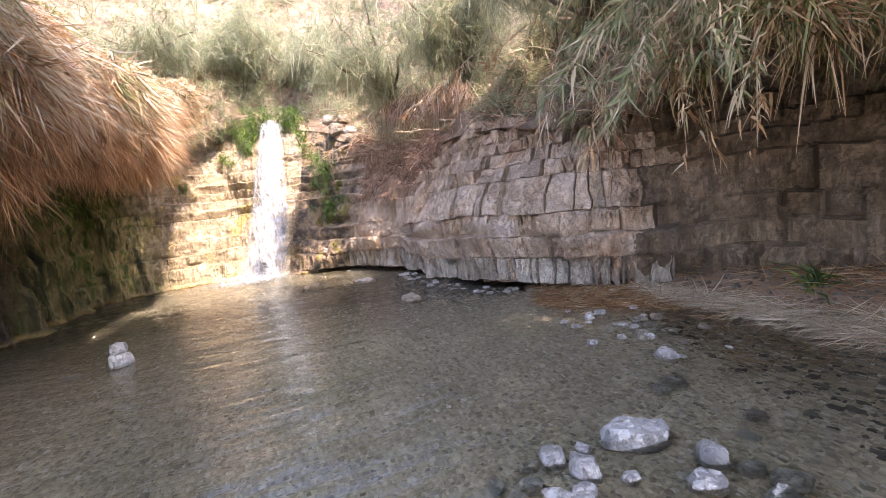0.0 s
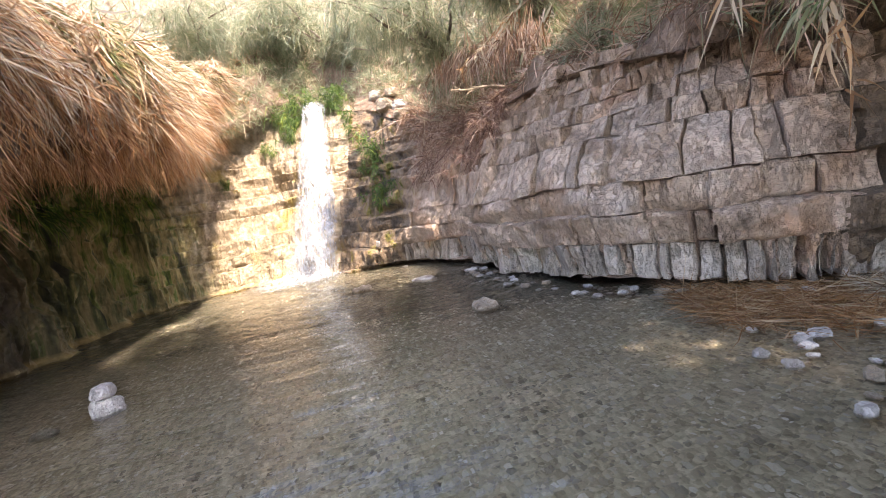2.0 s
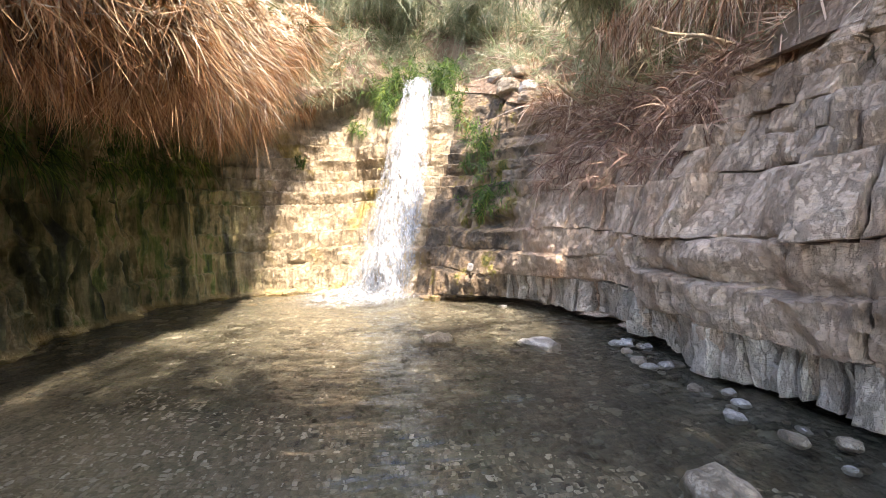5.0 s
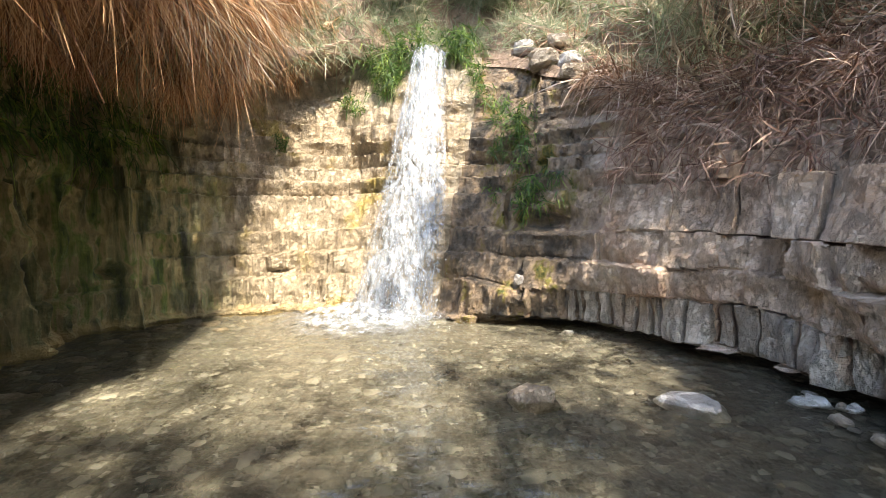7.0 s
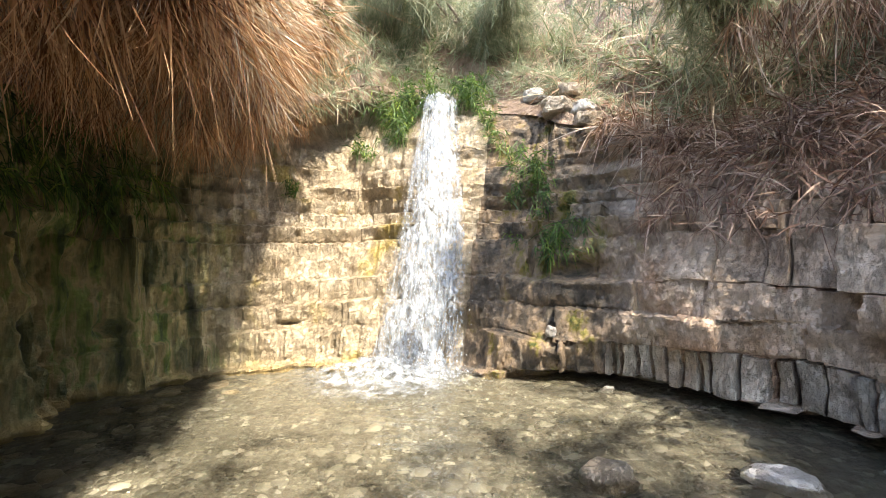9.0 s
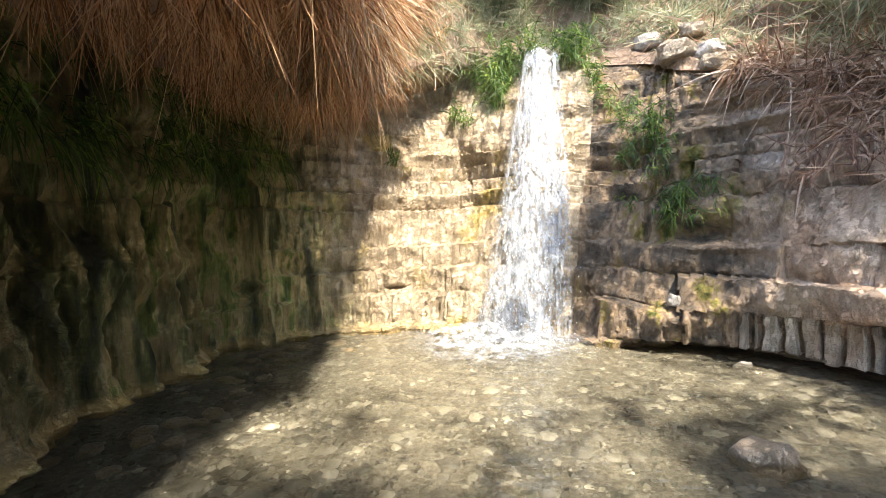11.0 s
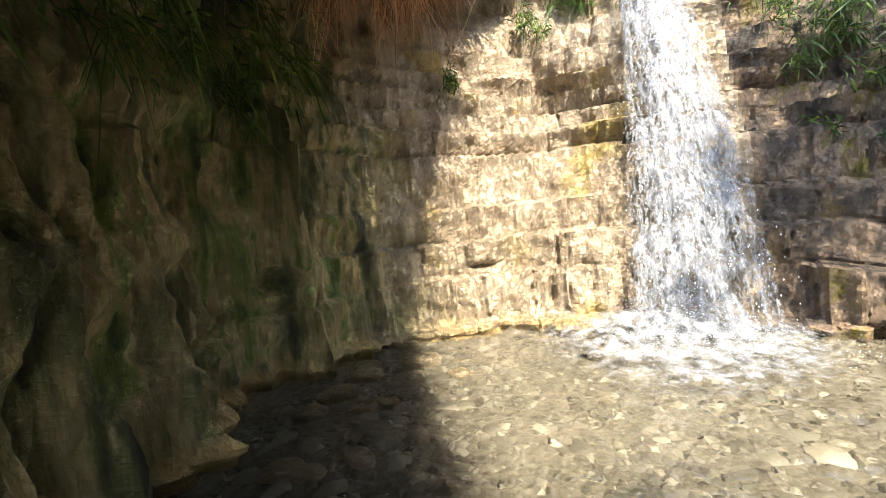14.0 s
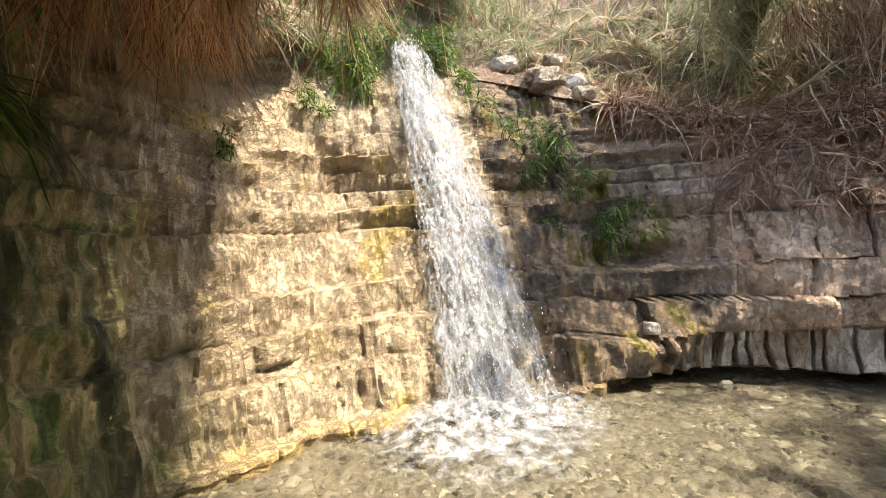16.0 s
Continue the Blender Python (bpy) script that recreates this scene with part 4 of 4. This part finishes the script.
for _ in range(26):
    s1 = rng.uniform(s_near(-7.4, 7.5), s_near(-7.0, 11.3))
    p = place(np.array([s1]), np.zeros(1), np.array([rng.uniform(0.15, 0.9)]))[0]
    w = rng.uniform(0.1, 0.26)
    stone(p[0], p[1], w, w * 0.8, w * 0.6, "wet brown stone below the dark wall", pale=False, sink=0.2, group="stones below the dark wall")


def scatter(name, n, x0, x1, y0, y1, size, mat, label, smooth=False):
    """Loose gravel: small faceted pebbles lying on the bed."""
    x, y = rng.uniform(x0, x1, n), rng.uniform(y0, y1, n)
    p = np.stack([x, y, bed_height(x, y)], 1)
    o = np.array([(1, 0.2, 0), (0.25, 1, 0), (-0.9, 0.3, 0), (-0.3, -0.9, 0), (0.7, -0.7, 0), (0.1, 0.1, 0.6), (-0.2, -0.3, 0.5)], float)
    f = np.array([(0, 1, 5), (1, 2, 5), (2, 6, 5), (2, 3, 6), (3, 4, 6), (4, 5, 6), (4, 0, 5)])
    ang, sz = rng.uniform(0, 6.28, n), rng.uniform(*size, n) * rng.uniform(0.4, 1, n)
    c, si = np.cos(ang)[:, None], np.sin(ang)[:, None]
    oo = o[None] * rng.uniform(0.6, 1.3, (n, 7, 3))
    q = np.stack([oo[..., 0] * c - oo[..., 1] * si, oo[..., 0] * si + oo[..., 1] * c, oo[..., 2]], -1) * sz[:, None, None]
    return stuff(name, fast_mesh(name, (p[:, None] + q).reshape(-1, 3), (f[None] + 7 * np.arange(n)[:, None, None]).reshape(-1, 3), mat, smooth), label, "gravel")


# Pebble tones carry the light: darkened in the sunny pool, brightened in near shade.
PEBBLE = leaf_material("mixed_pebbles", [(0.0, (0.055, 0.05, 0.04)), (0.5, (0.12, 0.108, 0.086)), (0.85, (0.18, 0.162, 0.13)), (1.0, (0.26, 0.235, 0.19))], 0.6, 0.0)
PEBBLE_BRIGHTENED = leaf_material("brightened_mixed_pebbles", [(0.0, (0.22, 0.185, 0.14)), (0.5, (0.40, 0.345, 0.275)), (0.85, (0.54, 0.475, 0.39)), (1.0, (0.66, 0.6, 0.52))], 0.6, 0.0)
scatter("gravel_near", 24000, -5.0, 3.2, 0.8, 7.2, (0.01, 0.036), PEBBLE_BRIGHTENED, "mixed grey pebbles on the stream bed")
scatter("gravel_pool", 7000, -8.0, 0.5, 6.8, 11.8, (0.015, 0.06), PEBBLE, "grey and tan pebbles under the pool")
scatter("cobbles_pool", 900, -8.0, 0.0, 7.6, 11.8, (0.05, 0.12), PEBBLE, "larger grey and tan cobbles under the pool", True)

# straw drifts on the bank
STRAW = leaf_material("orange_straw", [(0.0, (0.16, 0.07, 0.025)), (0.5, (0.34, 0.17, 0.06)), (1.0, (0.55, 0.40, 0.24))])


# Sun streak on the bank put into a lighter copy of the straw.
SUNLIT_STRAW = leaf_material("sun_painted_straw", [(0.0, (0.34, 0.24, 0.14)), (0.5, (0.55, 0.44, 0.3)), (1.0, (0.7, 0.62, 0.48))])


def straw(name, n, pts, label, mat=STRAW):
    way = rng.normal(size=(n, 3)) * (1, 1, 0.12)
    return stuff(name, blades(name, pts, way, rng.uniform(0.1, 0.45, n), rng.uniform(0.004, 0.014, n), np.full(n, 0.02), mat, 2, 0.1), label, "straw")


n = 6500
x = rng.uniform(1.35, 2.9, n)
y = 5.95 - 0.4 * (x - 1.4) + rng.normal(size=n) * 0.3
straw("straw_drift", n, np.stack([x, y, np.maximum(bed_height(x, y), -0.02) + rng.uniform(0.01, 0.05, n)], 1), "orange-brown washed-up straw on the wet bank")
n = 5500
t = rng.uniform(0, 1, n)
x, y = 2.75 + 0.85 * t + rng.normal(size=n) * 0.09, 5.75 - 2.7 * t + rng.normal(size=n) * 0.14
straw("straw_line", n, np.stack([x, y, np.maximum(bed_height(x, y), 0) + rng.uniform(0.01, 0.09, n)], 1), "strip of dry straw along the bank, sunlight in its colour", SUNLIT_STRAW)


# ---- plants on the wet rock ----
def plant(s, h, n, size, label, droop=(0.4, 1.2), mat=FRESH):
    n = int(n * 0.6)
    root = place(np.array([s]), np.array([h]), np.array([0.1]))[0]
    c = np.tile(root, (n, 1)) + rng.normal(size=(n, 3)) * size * 0.5
    lean = np.tile(pool_way(np.array([s]))[0] + (0, 0, 0.4), (n, 1))
    me = tufts("fern_clump", c - root, lean, 10, (size * 0.3, size * 0.8), (0.012, 0.03), droop, mat, 0.7, 2)
    ob = new("fern_clump", me)
    ob.location = root
    return tagged(ob, label, "plant")


for ds, h, n, size in ((0.5, 4.6, 40, 0.26), (0.65, 4.2, 30, 0.24), (0.75, 3.7, 24, 0.2), (1.25, 3.0, 55, 0.26), (1.4, 2.75, 34, 0.22), (1.05, 2.5, 20, 0.18), (1.85, 1.75, 50, 0.22), (1.7, 1.62, 26, 0.18), (2.15, 1.95, 16, 0.16), (0.9, 3.3, 26, 0.2), (1.6, 2.3, 22, 0.2), (1.15, 1.7, 12, 0.13), (2.05, 1.5, 14, 0.15)):
    plant(S_FALL + ds, h, n, size, "green fern clump growing on the wet rock")
for _ in range(16):
    plant(rng.uniform(s_near(-7.5, 7.2), s_near(-7.5, 11.0)), rng.uniform(2.2, 3.1), 26, rng.uniform(0.2, 0.34), "dark green fern hanging under the reed mat", (0.9, 1.6))
for ds, h, n, size in ((-0.55, 4.3, 90, 0.32), (-0.55, 3.9, 60, 0.28), (-0.95, 4.5, 50, 0.32), (-1.0, 3.4, 22, 0.16), (-1.25, 3.6, 30, 0.2), (-1.9, 2.7, 25, 0.18)):
    plant(S_FALL + ds, h, n, size, "bright green fern hanging beside the fall")
for ds, h, n, size in ((0.42, 4.6, 60, 0.3), (-0.33, 4.65, 50, 0.28), (0.05, 4.85, 70, 0.32), (0.5, 4.9, 60, 0.34), (-0.6, 4.8, 60, 0.34)):
    plant(S_FALL + ds, h, n, size, "green fern clump at the lip of the fall")
sprout = new("sprout", tufts("sprout", np.zeros((14, 3)) + rng.normal(size=(14, 3)) * 0.06, np.tile((0, 0, 1.0), (14, 1)), 8, (0.1, 0.25), (0.02, 0.05), (0.2, 0.8), FRESH, 0.7, 2))
sprout.location = (3.9, 4.4, float(bed_height(3.9, 4.4)))
tagged(sprout, "small bright green leafy sprout on the bank", "plant")

# ---- stones of the jointed wall ----


def wall_piece(b, j, wall):
    """One joint-bounded stone: a rounded, slightly tilted face with sides that run back into the wall."""
    s0, s1, h0, h1 = JOINTS[b][j - 1], JOINTS[b][j], BEDS[b], BEDS[b + 1]
    m = 9
    gap = 0.004 + (0.03 if b == 1 else 0.008) * rng.random()
    worn = 0.012 if b == 1 else 0.007
    bu, bv = worn / max(s1 - s0, 0.05), worn / (h1 - h0)
    u, v = np.meshgrid(np.r_[0, np.linspace(bu, 1 - bu, m - 2), 1], np.r_[0, np.linspace(bv, 1 - bv, m - 2), 1], indexing="ij")
    sw = s0 + gap + u * (s1 - s0 - 2 * gap)
    hw = h0 + gap * 0.6 + v * (h1 - h0 - 1.2 * gap)
    ws, wh = warp(sw, hw)
    S, H = 2 * sw - ws, 2 * hw - wh
    e = np.minimum(np.minimum(u, 1 - u) * (s1 - s0), np.minimum(v, 1 - v) * (h1 - h0))
    d = (OFFS[b][j] * 0.5 - 0.09 if b == 1 else OFFS[b][j] * 1.2) + 0.26 * fbm(S * 0.8, H * 0.9, 31) + 0.05 * fbm(S * 5, H * 5, 35 + j) + 0.1 * fbm(S * 2.2, H * 2.0, 33)
    d = d - 0.016 * (e < 0.001) + 0.02 * fbm(S * 11, H * 11, 36) + (u - 0.5) * rng.normal() * 0.05 + (v - 0.5) * rng.normal() * 0.04 + 0.03
    front = place(S, H, d).reshape(-1, 3)
    i = np.arange(m * m).reshape(m, m)
    ring = np.r_[i[0, :], i[1:, -1], i[-1, -2::-1], i[-2:0:-1, 0]]
    back = place(S.ravel()[ring], H.ravel()[ring], d.ravel()[ring] - 0.3)
    k = np.arange(len(ring))
    sides = np.stack([ring, m * m + k, m * m + np.roll(k, -1), np.roll(ring, -1)], -1)
    me = fast_mesh("stone_block", np.vstack([front, back]), np.vstack([grid_quads(m, m), sides]), ROCK_TEETH if b == 1 else ROCK_RIGHT)
    return part("stone_block", me, wall)


for b in range(len(BEDS) - 1):
    for j in range(1, 399):
        a, c = JOINTS[b][j - 1], JOINTS[b][j]
        mid = (a + c) / 2
        if PIECE[b][j] and (S_PIECE0 if b == 1 else S_PIECE_UP) < mid < S_PIECE1 and BEDS[b + 1] < along(mid, 3) + 0.3:
            wall_piece(b, j, wall_mossy if mid < S_RIGHT else wall_right if mid < S_HOLLOW else wall_hollow)


# ---- canes that lean out of the thickets, and boulders on the slope ----
def cane(base, tip, label, leaf=DRY_REED, n=16):
    root = new("reed_cane")
    root.location = base
    tagged(root, label, "reed cane", "leaning reed canes")
    end = np.array(tip) - np.array(base)
    t = np.linspace(0, 1, 12)[:, None]
    p = end * t + np.array([0, 0, 0.25]) * np.linalg.norm(end) * t * (1 - t)
    stem = part("stem", tubes("stem", [tube_data(p, np.linspace(0.012, 0.004, 12), 6)], CANE), root)
    c = p[rng.integers(4, 12, n)] + rng.normal(size=(n, 3)) * 0.02
    part("leaves", tufts("leaves", c, np.tile(end / np.linalg.norm(end) + (0, 0, -0.5), (n, 1)), 4, (0.1, 0.27), (0.014, 0.032), (0.1, 0.6), leaf, 0.5), stem, "narrow hanging reed leaves")


CANE = rock_material("pale_dry_cane", (0.36, 0.27, 0.17), (0.5, 0.4, 0.27), (0.62, 0.53, 0.4), (0.4, 0.3, 0.2), streak=False)
for base, tip in (((1.9, 7.4, 4.3), (0.3, 6.6, 2.75)), ((2.3, 6.9, 4.0), (1.2, 4.6, 2.1)), ((2.8, 6.2, 3.9), (1.6, 4.4, 1.9)), ((3.2, 5.6, 3.8), (2.4, 4.1, 1.7)), ((3.8, 5.0, 3.6), (2.7, 3.6, 1.7)),
                  ((1.4, 8.2, 4.4), (-0.1, 7.6, 3.0)), ((2.6, 6.6, 4.2), (2.0, 4.9, 1.6)), ((3.4, 5.9, 3.6), (3.0, 4.6, 1.5)), ((1.0, 9.2, 4.3), (-0.4, 8.9, 3.3)), ((-5.4, 6.0, 4.4), (-4.0, 5.6, 3.2)), ((-5.6, 8.0, 4.6), (-4.7, 7.7, 3.1))):
    cane(base, tip, "dry pale reed cane with hanging leaves leaning out")
for _ in range(22):
    base = (rng.uniform(3.3, 4.6), rng.uniform(4.2, 5.8), rng.uniform(3.7, 4.6))
    tip = (rng.uniform(0.9, 2.9), rng.uniform(3.5, 4.8), rng.uniform(2.1, 3.3))
    cane(base, tip, "long leafy reed cane arching over the hollow", GREEN_REED, 34)
for _ in range(26):
    s1, v1 = rng.uniform(S_FALL + 0.9, S_RIGHT + 1.6), rng.uniform(0.8, 4.2)
    p = bank_point(np.array([s1]), np.array([v1]))[0]
    w = rng.uniform(0.2, 0.5)
    ob = stone(p[0], p[1], w, w * 0.8, w * 0.6, "pale sunlit boulder lying on the hillside", z=p[2] + 0.03, pale=rng.random() < 0.4, sink=0.35, group="boulders on the slope")
    ob.name = "boulder"

p = place(np.array([s_near(-3.15, 11.55)]), np.array([0.5]), np.array([0.1]))[0]
stone(p[0], p[1], 0.15, 0.13, 0.14, "small white stone resting on a rock ledge", z=0.5, sink=0.1)


def dead_branch(base, tip, label):
    root = new("dead_branch")
    root.location = base
    tagged(root, label, "branch", "dead branches on the slope")
    q, r = limb((0, 0, 0), np.array(tip) - np.array(base), 0.035, 0.012, 0.08)
    stem = part("stem", tubes("stem", [tube_data(q, r, 6)], CANE), root)
    for _ in range(7):
        k = rng.integers(2, 9)
        e = q[k] + rng.normal(size=3) * (0.28, 0.28, 0.2) + (0, 0, -0.1)
        w, rr = limb(q[k], e, 0.01, 0.003, 0.05, 6)
        part("twig", tubes("twig", [tube_data(w, rr, 4)], CANE), stem)


for s1, v1, out, drop in ((0.6, 1.4, 0.7, -0.3), (0.9, 1.8, 0.9, -0.1), (1.2, 1.2, 0.6, -0.5), (1.5, 1.7, 0.9, -0.3), (1.8, 1.2, 0.7, -0.6), (2.1, 1.9, 1.0, -0.2), (1.0, 2.3, 0.6, 0.3), (1.7, 2.4, 0.8, 0.2), (0.3, 2.0, 0.8, 0.1), (2.5, 1.8, 0.8, -0.2)):
    s1 = np.array([S_RIGHT + s1])
    a = bank_point(s1, np.array([v1]))[0]
    e = a + pool_way(s1)[0] * out + (rng.normal() * 0.4, rng.normal() * 0.4, drop + 0.15)
    dead_branch(tuple(a), tuple(e), "bare grey-brown dead branch over the rock")

# an added second tree, unseen on the near bank, shading the pool's left
tamarisk((-3.0, -4.0, float(bed_height(np.array(-3.0), np.array(-4.0))) + 0.1), (2.4, 1.0, 11.0), 2.0, 3600, "second leafy tamarisk added unseen on the near bank for shade", TAMARISK, 26, 2.4, 8)

# an added third tree, unseen up the right bank, shading the gravel bar
foot = bank_point(np.array([s_near(6.2, -3.0)]), np.array([4.0]))[0]
tamarisk(tuple(foot), (8.8, -1.8, 12.0), 2.1, 2600, "tall leafy tamarisk added unseen up the bank to shade the gravel", TAMARISK, 26, 2.4, 8)

# dry litter strewn over the right bank
n = 3200
x, y = rng.uniform(2.3, 5.2, n), rng.uniform(3.2, 6.6, n)
straw("bank_litter", n, np.stack([x, y, bed_height(x, y) + rng.uniform(0.005, 0.03, n)], 1), "brown straw and leaf litter strewn on the bank")
scatter("bank_gravel", 2500, 2.2, 5.2, 2.0, 6.4, (0.012, 0.06), PEBBLE, "grey pebbles scattered over the earth bank")
